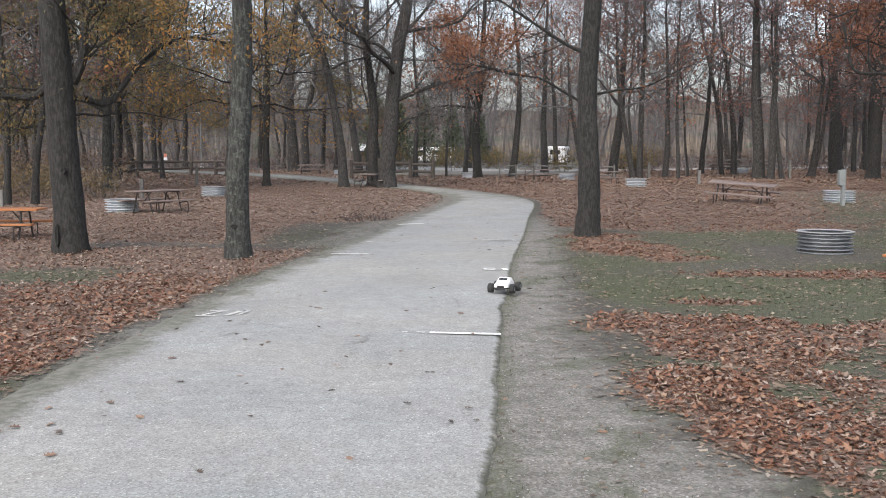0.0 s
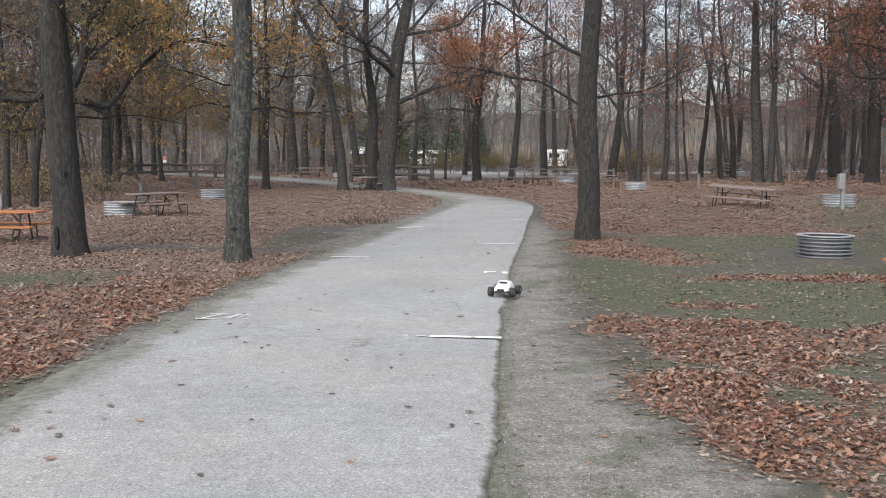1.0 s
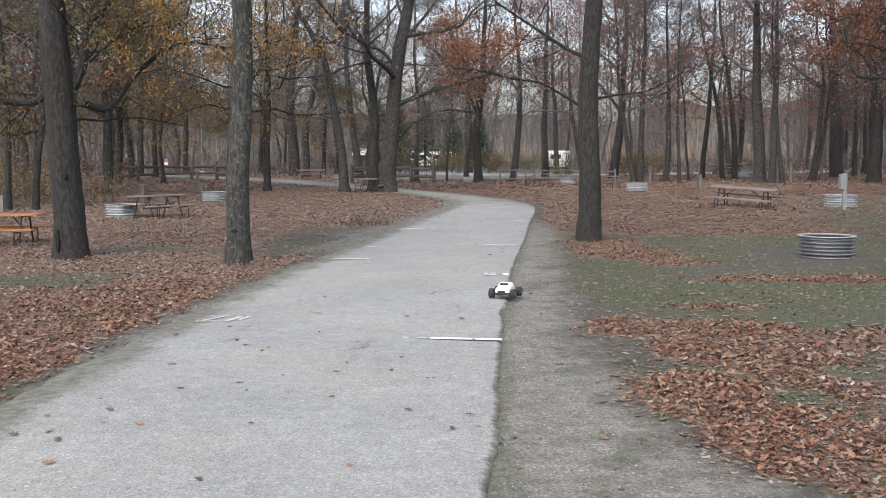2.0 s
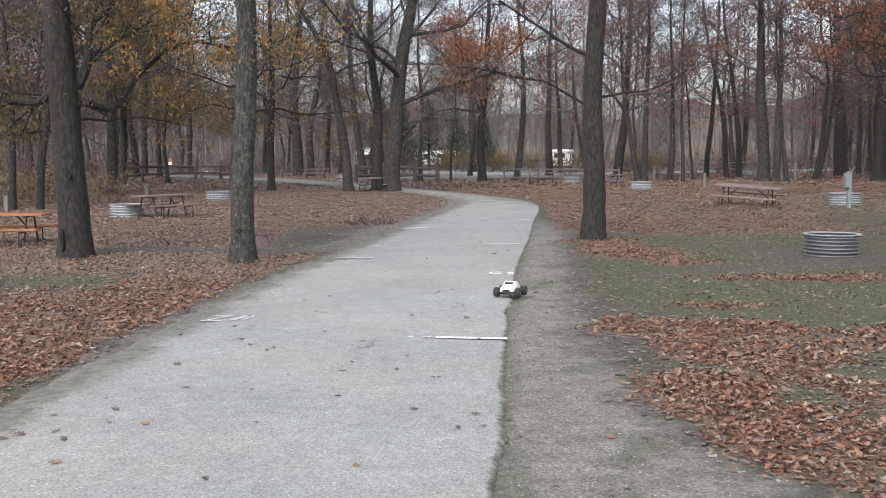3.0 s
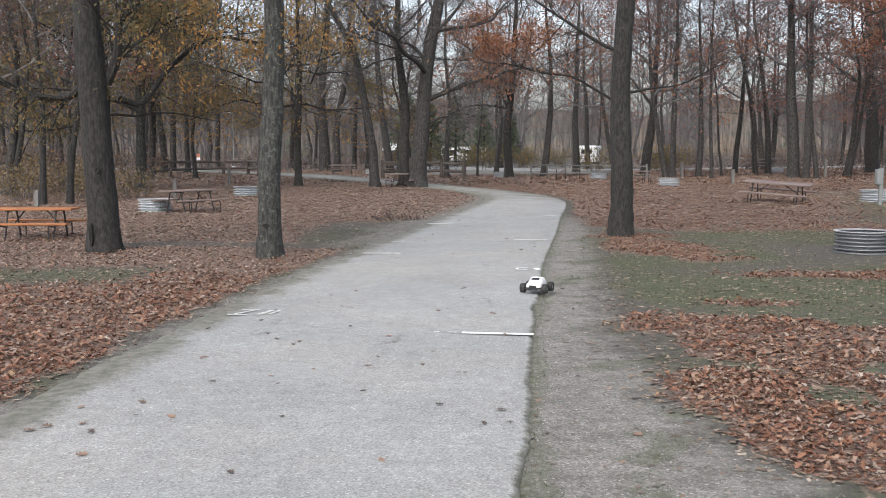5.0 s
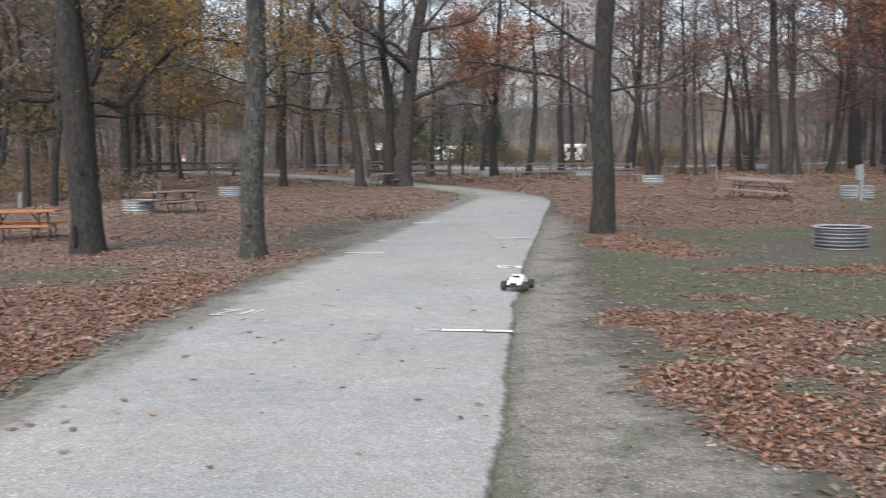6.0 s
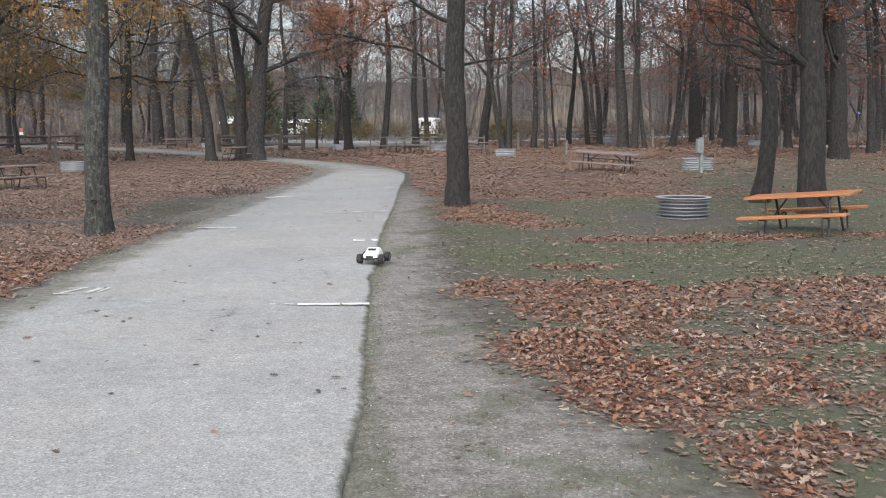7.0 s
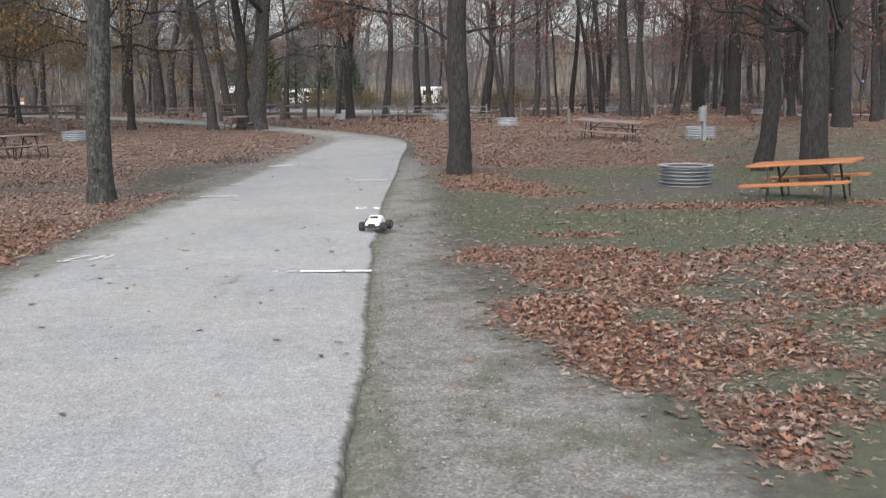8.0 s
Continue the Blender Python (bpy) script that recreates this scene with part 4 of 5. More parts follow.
# single oaks of the wood: words, place, thickness, line of the trunk, leaves
GROVE = [
    ("slim dark oak in the brush", -15.9, 37.6, 0.13, ((0, 0, 0), (2.4, 0.13, 0), (3.8, 0.1, 0), (5.3, -0.05, 0)), BROWN, 1200, 12),
    ("slim oak bending over yellow shrubs", -15.25, 38.5, 0.14, ((0, 0, 0), (1.8, 0.15, 0), (3.5, 0.37, 0), (5.1, 0.47, 0)), YELLOW, 1200, 13),
    ("upright grey oak behind the fire rings", -18.1, 55.7, 0.25, ((0, 0, 0), (2.3, 0, 0), (5, -0.01, 0), (7.7, 0.04, 0)), BROWN, 2500, 17),
    ("grey oak by the dark fence", -27.3, 90.3, 0.33, ((0, 0, 0), (3, -0.12, 0), (6.9, -0.56, 0)), BROWN, 2500, 18),
    ("grey oak by the dark fence", -29.5, 100.3, 0.33, ((0, 0, 0), (5.9, 0.2, 0), (10.2, 0.42, 0)), BROWN, 2000, 19),
    ("grey oak beside the fence corner", -26.6, 95.2, 0.27, ((0, 0, 0), (4.1, 0, 0), (8.8, -0.3, 0)), YELLOW, 2000, 16),
    ("pale straight trunk beyond the fence", -28, 112, 0.3, ((0, 0, 0), (6.3, 0.1, 0), (12.4, 0.11, 0)), BROWN, 800, 20),
    ("far upright oak with brown leaves", -21, 118, 0.29, ((0, 0, 0), (6.6, 0.27, 0), (11.7, 0.15, 0)), BROWN, 1500, 19),
    ("thick old oak across the far lane", -14.7, 101.6, 0.58, ((0, 0, 0), (4.3, -0.28, 0), (8.7, -0.34, 0), (13.6, 0.38, 0)), BROWN, 1500, 21),
    ("oak leaning from beside a thicker one", -12.85, 96.3, 0.38, ((0, 0, 0), (3.7, -0.07, 0), (6.8, 0.49, 0), (9.9, 1.14, 0)), BROWN, 1500, 18),
    ("far bare oak between thicker trunks", -13, 111, 0.26, ((0, 0, 0), (6.3, 0.32, 0), (11.1, 0.12, 0)), BROWN, 600, 19),
    ("grey oak leaning behind the crooked one", -7.5, 91.9, 0.37, ((0, 0, 0), (3.1, -0.38, 0), (6.1, -0.86, 0), (9.5, -1.04, 0)), BROWN, 800, 19),
    ("straight oak behind the dark fence", -2.1, 77.2, 0.2, ((0, 0, 0), (2.9, 0.09, 0), (5.8, 0.17, 0), (9.4, -0.07, 0)), RUST, 1200, 16),
    ("thin sapling leaning beyond the lane", 0.2, 80.3, 0.1, ((0, 0, 0), (2.5, 0.08, 0), (5.1, 0.33, 0), (7.7, 0.5, 0)), BROWN, 300, 10),
    ("far slim oak over the clearing", 3.0, 114, 0.17, ((0, 0, 0), (4, -0.3, 0), (8.2, -0.6, 0)), YELLOW, 1200, 13),
    ("forked oak behind the pale rail fence", 5.25, 78.9, 0.28, ((0, 0, 0), (3, 0.28, 0), (5.3, 0.56, 0), (8.1, 0.45, 0), (11.8, 0.12, 0)), RUST, 3200, 16),
    ("dark oak beyond the rail fence", 9.1, 93.2, 0.33, ((0, 0, 0), (3.6, -0.09, 0), (7.7, -0.08, 0), (12.7, 0.07, 0)), RUST, 3600, 18),
    ("far oak near the parked trailer", 11.3, 104, 0.27, ((0, 0, 0), (4.4, -0.11, 0), (8.9, -0.45, 0)), RUST, 2600, 18),
    ("slanting oak near the parked trailer", 15.2, 113.8, 0.28, ((0, 0, 0), (2.8, -0.53, 0), (5.9, -1.19, 0), (11.4, -1.62, 0)), BROWN, 1200, 17),
    ("dark oak leaning in the leaves", 13.9, 85, 0.4, ((0, 0, 0), (2.6, 0.28, 0), (5.4, 0.6, 0), (9.9, 0.8, 0)), RED, 3600, 18),
    ("slanting stem of a pair of oaks", 13.45, 73.2, 0.21, ((0, 0, 0), (2.1, -0.44, 0), (4.1, -0.79, 0), (7.2, -1.17, 0)), RED, 2600, 14),
    ("upright stem of a pair of oaks", 13.85, 73.2, 0.24, ((0, 0, 0), (2.9, 0.02, 0), (6.1, 0.16, 0), (10.4, 0.19, 0)), RED, 3200, 17),
    ("slim oak with dull red leaves", 15.7, 73.3, 0.22, ((0, 0, 0), (2.9, 0.14, 0), (5.7, 0.16, 0), (8.8, -0.07, 0)), RED, 900, 15),
    ("thin straight oak in the leaves", 16, 70.5, 0.14, ((0, 0, 0), (3.6, -0.08, 0), (7.4, -0.24, 0), (10.8, -0.05, 0)), BROWN, 500, 15),
    ("thin crooked sapling among fallen leaves", 18.1, 76.5, 0.1, ((0, 0, 0), (3, -0.24, 0), (6.3, -0.56, 0), (9.9, -0.98, 0)), BROWN, 300, 13),
    ("oak leaning over the leaf-strewn ground", 21.3, 85.5, 0.23, ((0, 0, 0), (4, 0.27, 0), (7.7, 0.6, 0), (12.3, 0.76, 0)), BROWN, 500, 19),
    ("bare oak leaning back", 22, 81.8, 0.2, ((0, 0, 0), (3.5, -0.27, 0), (6.6, -0.62, 0), (11.4, -1.89, 0)), BROWN, 400, 18),
    ("bare oak with a bent upper stem", 23, 81.9, 0.25, ((0, 0, 0), (3.5, -0.14, 0), (6.6, -0.44, 0), (11.4, -1.33, 0)), RED, 1800, 18),
    ("stout dark oak standing in fallen leaves", 21.6, 70.9, 0.42, ((0, 0, 0), (4, -0.16, 0), (8.6, -0.45, 0), (12.4, -0.41, 0)), RED, 2800, 20),
    ("dark oak close beside a stouter one", 22, 69.6, 0.25, ((0, 0, 0), (3.2, 0.13, 0), (7.8, 0.14, 0), (12.2, 0.15, 0)), RED, 2800, 19),
    ("slim oak leaning on its neighbours", 22.75, 69.6, 0.17, ((0, 0, 0), (3.3, -0.33, 0), (6.3, -0.72, 0)), RED, 2600, 14),
    ("thick dark oak with rusty leaves", 32.8, 86.4, 0.6, ((0, 0, 0), (5.4, -0.29, 0), (11.9, -0.81, 0)), RUST, 4800, 20),
    ("slim oak beside a thick one", 36.9, 93.1, 0.23, ((0, 0, 0), (4.7, -0.08, 0), (9.7, -0.02, 0)), RUST, 2800, 16),
    ("oak with red leaves near a concrete pad", 32.9, 79.1, 0.3, ((0, 0, 0), (3.9, -0.37, 0), (8.6, -0.21, 0)), RED, 3200, 17),
]
for i, (text, x, y, r, line, leaves, n, h) in enumerate(GROVE):
    # Trunks beyond 40 m get the bark colour with haze in it.
    stand(tree(text, 500 + i, h, r, BARK if y < 40 else BARK_HAZED, leaves, n, 0.17, line, 0.3 if r > 0.2 else 0.35, 10 if r > 0.2 else 7, 0.36, sides=9, kids=(4, 4, 2), twigs=800 if 20.5 < x < 23.5 and y > 80 else 2600, rise=0.5, stout=0.5, taper=1.1, spread=0.5, flare=0.3), x, y)
WOOD = [(26.9, 75.6, 3, 0.3), (33.3, 70.0, 1, 0.28), (-20.8, 43.8, 4, 0.17), (-31.0, 62.0, 2, 0.3), (-21.5, 47.0, 3, 0.22), (-24.0, 60.0, 4, 0.24), (36.5, 60.0, 3, 0.34), (-20.1, 74, 5, 0.2),
        (29.5, 52, 3, 0.2), (32, 56, 2, 0.25), (34, 50, 3, 0.25), (38, 64, 2, 0.3), (42, 58, 3, 0.3), (32, 67, 2, 0.25), (38, 73, 3, 0.3), (45, 72, 2, 0.3)]
rng = np.random.default_rng(77)
used = set()
spots = list(WOOD)
taken = [(g[1], g[2]) for g in GROVE]
while len(spots) < 64:
    y = rng.uniform(84, 150)
    x = rng.uniform(-0.5, 0.62) * y
    d, _ = from_road(np.array([x]), np.array([y]))
    if d[0] < 2.0 or 0.226 < x / y < 0.264 or (abs(x - 0.112 * y) < 2.6 and y < 126) or (abs(x + 0.012 * y) < 1.8 and y < 140) or (-0.27 < x / y < -0.2 and y < 122):
        continue
    if any((x - q[0]) ** 2 + (y - q[1]) ** 2 < 7 for q in spots + taken):
        continue
    left, mid = x / y < -0.12, -0.12 <= x / y < 0.12
    spots.append((x, y, int(rng.choice((0, 1, 4, 5, 1) if left else (0, 1, 1, 2, 4, 5) if mid else (0, 1, 2, 3, 3, 2))), rng.uniform(0.14, 0.34)))
while len(spots) < 76:
    y = rng.uniform(70, 135)
    x = rng.uniform(-0.5, -0.13) * y
    d, _ = from_road(np.array([x]), np.array([y]))
    if d[0] < 2.0 or (-0.27 < x / y < -0.22 and y < 115) or any((x - q[0]) ** 2 + (y - q[1]) ** 2 < 7 for q in spots + taken):
        continue
    spots.append((x, y, int(rng.choice((0, 1, 4, 4, 5))), rng.uniform(0.14, 0.3)))
for x, y, k, r in spots:
    kind, r0 = KINDS[k]
    wide = 0.45 * r / r0 + 0.55
    turn, tall = rng.uniform(0, 360), rng.uniform(0.85, 1.15)
    if k in used:
        plant(kind, x, y, turn, wide, tall)
    else:
        stand(kind, x, y, turn, wide, tall)
        used.add(k)


def far_woods():
    """The wood beyond, as one mass of bare stems, twigs and withered leaves."""
    rng = np.random.default_rng(5)
    b, place, fine = Buf(), [], []
    for _ in range(340):
        y = rng.uniform(140, 270)
        x = rng.uniform(-0.55, 0.72) * y
        if 0.222 < x / y < 0.268:
            continue
        h, r = rng.uniform(11, 23), rng.uniform(0.1, 0.26)
        bend = rng.normal(0, 0.9, 2)
        b.tube([(x, y, -0.2), (x + bend[0], y, h * 0.35), (x + bend[1], y, h * 0.7), (x + bend[1] * 2, y, h)], [r, r * 0.8, r * 0.45, 0.03], 5, cap=False)
        for _ in range(16):
            z = h * rng.uniform(0.15, 0.9)
            a, ln = rng.uniform(0, 6.28), h * 0.3 * rng.uniform(0.5, 1.2)
            o = np.array((x + bend[0] * min(z / h / 0.35, 1), y, z))
            q = o + np.array((ln * 0.5 * math.cos(a), ln * 0.5 * math.sin(a), ln * 0.3))
            e = o + np.array((ln * math.cos(a + 0.3), ln * math.sin(a + 0.3), ln * rng.uniform(0.3, 0.9)))
            b.tube([o, q, e], [r * 0.35, r * 0.2, 0.02], 3, cap=False)
            n = 17
            fine.append(q + (e - q) * rng.uniform(0, 1.1, (n, 1)) + rng.normal(0, 0.5, (n, 3)))
            n = int(rng.choice((0, 5, 16)))
            place.append(e + rng.normal(0, 1.0, (n, 3)))
    n = 11000
    y = rng.uniform(98, 175, n)
    x = rng.uniform(-0.55, 0.7, n) * y
    d, _ = from_road(x, y)
    w = (d > 1.5) & (np.abs(x - 0.112 * y) > 3.0) & ((np.abs(x / y - 0.02) > 0.14) | (rng.uniform(0, 1, n) < 0.3))
    x, y = x[w], y[w]
    low = np.stack([x, y, np.zeros(len(x))], 1)
    brushy = np.repeat(low[::3], 4, 0) + rng.normal(0, 1, (len(low[::3]) * 4, 3)) * (0.6, 0.6, 0.0)
    brushy[:, 2] = np.abs(rng.normal(0.9, 0.9, len(brushy)))
    place.append(brushy)
    whip = [(0, -0.012, 0), (0, 0.012, 0), (0.12, 0, 1)]
    wv, wf = scatter(rng, whip, [(0, 1, 2)], low, rng.uniform(0.7, 3.0, len(low)), 0.5)
    root = tagged(new("far_woods"), "hazy far oak wood with bare stems and brown leaves", "woods", kind="stuff")
    part("stem_tangle", b, TWIG, root)
    place, fine = np.concatenate(place), np.concatenate(fine)
    v, f = scatter(rng, SLIVER, [(0, 1, 2)], fine, rng.uniform(1.0, 2.4, len(fine)), 0.8)
    ob = new("twigwork", cloud("twigwork", v, f, TWIG))
    ob.parent = root
    ob = new("undergrowth", cloud("undergrowth", wv, wf, TWIG))
    ob.parent = root
    v, f = scatter(rng, LEAF_QUAD, QUAD, place, rng.uniform(0.16, 0.34, len(place)), 0.9)
    crown = new("crown", cloud("crown", v, f, BROWN))
    crown.parent = root


far_woods()


def brush(name, label, spots, seed, leaves, height, leaf_n, leaf_size=0.12):
    """A thicket of thin stems with leaves."""
    for i, (x, y) in enumerate(spots):
        rng = np.random.default_rng(seed + i)
        root = tagged(new(name), label, "shrub", "undergrowth")
        b, tips = Buf(), []
        for _ in range(16):
            a = rng.uniform(0, 6.28)
            d = (0.5 * math.cos(a), 0.5 * math.sin(a), 1)
            branch(rng, b, (0.35 * math.cos(a), 0.35 * math.sin(a), -0.05), d, height * rng.uniform(0.6, 1.1), 0.014, 2, 3, tips, 0.02)
        tagged(part("stem_tangle", b, TWIG, root), kind="stuff")
        t = np.array(tips)
        p = t[rng.integers(0, len(t), leaf_n)] + rng.normal(0, 0.12, (leaf_n, 3))
        v, f = scatter(rng, LEAF_QUAD, QUAD, p, leaf_size * rng.uniform(0.6, 1.3, leaf_n), 0.9)
        crown = new("foliage", cloud("foliage", v, f, leaves))
        crown.parent = root
        root.location = (x, y, 0)


brush("shrub", "yellowing shrub under the oaks", [(-15.0, 41.5), (-17.2, 44.0), (-19.5, 50), (-17.6, 40.2), (-16.4, 42.6), (-18.8, 42.2), (-20.0, 45.5), (-14.4, 43.6)], 300, TAN, 1.4, 520)
brush("shrub", "thin brown shrub at the wood's edge", [(-22.5, 58), (-26, 62), (-24, 54), (-30, 66), (-28, 70), (-33, 72), (-20.5, 62), (-24, 74), (-29, 80), (-34, 90), (-12, 112), (-6, 118), (20, 100), (26, 98), (34, 96), (40, 90), (31, 104)], 330, BROWN, 2.4, 450, 0.16)
brush("shrub", "golden shrub beyond the fence", [(10.5, 93), (16.5, 92), (18.6, 98), (4.5, 112), (-0.5, 116), (7.5, 118), (2.0, 108), (-4.5, 110), (0.5, 121), (5.6, 122), (9.8, 112), (-7.5, 116), (15.0, 108), (20.5, 106)], 350, YELLOW, 2.3, 800, 0.17)


brush("weed_tuft", "dry brown weed tuft at the lane's worn edge", [(-2.0, 29.1), (-2.35, 29.3)], 420, BROWN, 0.3, 160, 0.06)


def pine(x, y, h, seed):
    rng = np.random.default_rng(seed)
    root = tagged(new("pine_tree"), "dark green pine far behind the oaks", "tree", "pines")
    part("trunk", Buf().tube([(0, 0, -0.1), (0.05, 0, h * 0.5), (0, 0, h)], [0.2, 0.13, 0.02], 7), BARK, root)
    b, place = Buf(), []
    for i in range(70):
        z = h * (0.12 + 0.85 * i / 70)
        a, ln = i * 2.4, (h - z) * 0.34 + 0.3
        e = np.array((ln * math.cos(a), ln * math.sin(a), z - 0.1 * ln))
        b.tube([(0, 0, z), e * (0.5, 0.5, 1), e], [0.035, 0.02, 0.008], 3, cap=False)
        place += [np.array((0, 0, z)) * (1 - s) + e * s + rng.normal(0, 0.16, 3) for s in rng.uniform(0.25, 1, 26)]
    part("branchwork", b, TWIG, root)
    v, f = scatter(rng, LEAF_QUAD, QUAD, np.array(place), rng.uniform(0.25, 0.5, len(place)), 0.6)
    crown = new("crown", cloud("crown", v, f, NEEDLE))
    crown.parent = root
    root.location = (x, y, 0)


for i, row in enumerate(((-5.5, 128, 8), (-2.5, 133, 9), (1.2, 141, 8), (4.2, 130, 7), (-9.0, 137, 10))):
    pine(*row, 400 + i)


def backdrop():
    """The treeline on the horizon."""
    b, n = Buf(), 160
    v = []
    for i in range(n + 1):
        a = radians(-75 + 150 * i / n)
        x, y = 290 * math.sin(a), 290 * math.cos(a)
        v += [(x, y, -1), (x, y, 13 + 9 * float(smooth(-0.12, -0.3, x / y)) + 3 * float(smooth(0.2, 0.35, x / y)) + 3.5 * float(wave(x, y, 14, 2)) + 2.0 * float(wave(x, y, 4, 3)))]
    b.add(v, [(2 * i, 2 * i + 2, 2 * i + 3, 2 * i + 1) for i in range(n)])
    tagged(part("backdrop", b, FAR_WOODS), "hazy brown treeline on the horizon", "treeline", kind="structure")


backdrop()


# ---- things ----
def bent(pts, r, sides=8, per=5):
    return Buf().tube(glide(pts, per), np.full((len(pts) - 1) * per + 1, r), sides)


def picnic_table(label, wood, length, x, y, turn, sunk=0.005, tilt=0.0, slope=0.0, group="picnic tables"):
    """Three boards and two benches on bent steel pipe frames."""
    t = tagged(new("picnic_table"), label, "picnic table", group)
    h, hb = 0.74, 0.43
    for i in (-1, 0, 1):
        part("board", Buf().box(length, 0.235, 0.042, pose(0, i * 0.245, h - 0.021, 0, 0, 0.15 * i), 0.006), wood, t)
    for s in (-1, 1):
        part("bench", Buf().box(length, 0.25, 0.042, pose(0, s * 0.66, hb - 0.021), 0.006), wood, t)
    for e in (-1, 1):
        q = e * (length / 2 - 0.38)
        for s in (-1, 1):
            part("leg", bent([(q, s * 0.10, h - 0.05), (q, s * 0.26, h - 0.1), (q, s * 0.36, hb - 0.1), (q, s * 0.46, 0.06), (q, s * 0.5, 0.0)], 0.022), PIPE, t)
            part("bench_support", bent([(q, s * 0.34, hb - 0.12), (q, s * 0.58, hb - 0.07), (q, s * 0.74, hb - 0.07), (q + e * 0.0, s * 0.78, hb - 0.16), (q, s * 0.77, 0.02)], 0.017), PIPE, t)
        part("crossbar", Buf().box(0.05, 0.74, 0.035, pose(q, 0, h - 0.061), 0.004), PIPE, t)
        part("brace", Buf().tube([(q, 0, hb - 0.1), (e * 0.25, 0, h - 0.06)], [0.016, 0.016], 7), PIPE, t)
    part("centre_bar", Buf().tube([(-length / 2 + 0.38, 0, hb - 0.1), (length / 2 - 0.38, 0, hb - 0.1)], [0.014, 0.014], 6), PIPE, t)
    t.matrix_basis = pose(x, y, height(x, y) - sunk, 0, 0, turn) @ pose(0, 0, 0, slope, tilt, 0)
    return t


orange = picnic_table("orange-stained wooden picnic table on dark pipe legs", WOOD_ORANGE, 1.84, 8.57, 17.02, -42.5, 0.05, -4.8, 1.8)
brown = picnic_table("weathered brown picnic table standing in fallen leaves", WOOD_BROWN, 2.3, 10.45, 36.1, -31, 0.06, 3.6, 5.0)
picnic_table("weathered brown picnic table behind a fire ring", WOOD_BROWN, 1.95, -9.25, 33.4, 55)
tagged(copy_thing(orange, pose(-10.0, 23.3, -0.05, 0, 0, 3)), "orange-stained picnic table beside the stout oak")
for x, y, a, label in ((-3.95, 56.6, 84, "dark picnic table under the forked oak"), (9.0, 59.0, 8, "dark weathered picnic table in the leaves"),
                       (6.3, 70.0, -6, "brown picnic table beside the rail fence"), (-11.3, 88, 10, "brown picnic table beyond the lane"), (-8.3, 91, -8, "brown picnic table beyond the lane"),
                       (26.4, 98, 5, "grey picnic table among the trunks"), (30.8, 96, -4, "grey picnic table among the trunks"), (-12.0, 94, 4, "brown picnic table beyond the lane")):
    tagged(copy_thing(brown, pose(x, y, height(x, y) - 0.005, 0, 0, a)), label)


def fire_ring(label, metal, d, h, x, y, turn=0, n=6, amp=0.03):
    """A hoop of corrugated culvert steel round a bed of ash."""
    ob = tagged(new("fire_ring"), label, "fire ring", "fire rings")
    r = d / 2
    z = np.linspace(-0.03, h, 43)
    wavy = [(r - amp + amp * math.sin(2 * math.pi * n * (q / h) - 1.2), q) for q in z]
    rim = [(r + 0.012, h + 0.002), (r + 0.012, h + 0.016), (r - 0.075, h + 0.016), (r - 0.075, h - 0.004)]
    inner = [(a - 0.02, q) for a, q in wavy[::-1]]
    part("shell", Buf().lathe(wavy + [(r, h)], 40), metal, ob, "corrugated steel hoop", smooth=True)
    part("rim", Buf().lathe(rim + [rim[0]], 40), RIM, ob, "flat steel rim")
    part("lining", Buf().lathe(inner, 40), GALV_DULL, ob, smooth=True)
    rows = [(r * 0.93 * s, 0.05 + 0.06 * (1 - s) + 0.012 * math.sin(s * 23)) for s in np.linspace(1, 0.02, 9)]
    part("ash_bed", Buf().lathe(rows, 32), ASH, ob, "bed of cold grey ash")
    ob.matrix_basis = pose(x, y, height(x, y) - 0.02, 0, 0, turn)
    return ob


fire_ring("weathered corrugated steel fire ring on bare soil", GALV_DULL, 1.08, 0.43, 7.53, 20.2, 0, 6, 0.05)
shiny = fire_ring("bright corrugated steel fire ring in fallen leaves", GALV, 1.12, 0.42, -10.5, 33.7, 0, 5, 0.062)
for x, y, label in ((13.95, 36.3, "bright corrugated fire ring behind a grey post"), (-10.15, 45.6, "bright corrugated fire ring beside the lichened oak"), (9.95, 53.3, "corrugated fire ring in the leaves"),
                    (25.6, 88.5, "bright corrugated fire ring between dark trunks"), (32.4, 73.2, "corrugated fire ring far under the oaks"), (8.3, 69.5, "bright corrugated fire ring beside the rail fence"),
                    (1.9, 76.5, "pale corrugated fire ring beyond the lane"), (-8.6, 86, "bright corrugated fire ring beyond the lane")):
    tagged(copy_thing(shiny, pose(x, y, height(x, y) - 0.02, 0, 0, x * 40)), label)


def site_post(x, y, h, w=0.1, box=False):
    p = tagged(new("site_post"), "grey electric pedestal on a square post" if box else "square silvered wooden site post", "post", "site posts")
    part("post", Buf().box(w, w, h, pose(0, 0, h / 2 - 0.05, 0, 0.6, 8), 0.012), GREY_PAINT if box else WOOD_GREY, p)
    part("cap", Buf().box(w + 0.02, w + 0.02, 0.03, pose(0, 0, h - 0.04, 0, 0.6, 8), 0.008), GREY_PAINT if box else WOOD_GREY, p)
    if box:
        bx = part("meter_box", Buf().box(0.2, 0.16, 0.5, pose(-0.1, -0.06, h - 0.32, 0, 0, 8), 0.015), GREY_PAINT, p)
        part("lid", Buf().box(0.17, 0.02, 0.22, pose(-0.105, -0.15, h - 0.24, 0, 0, 8), 0.006), GREY_PAINT, bx)
    p.location = (x, y, height(x, y))


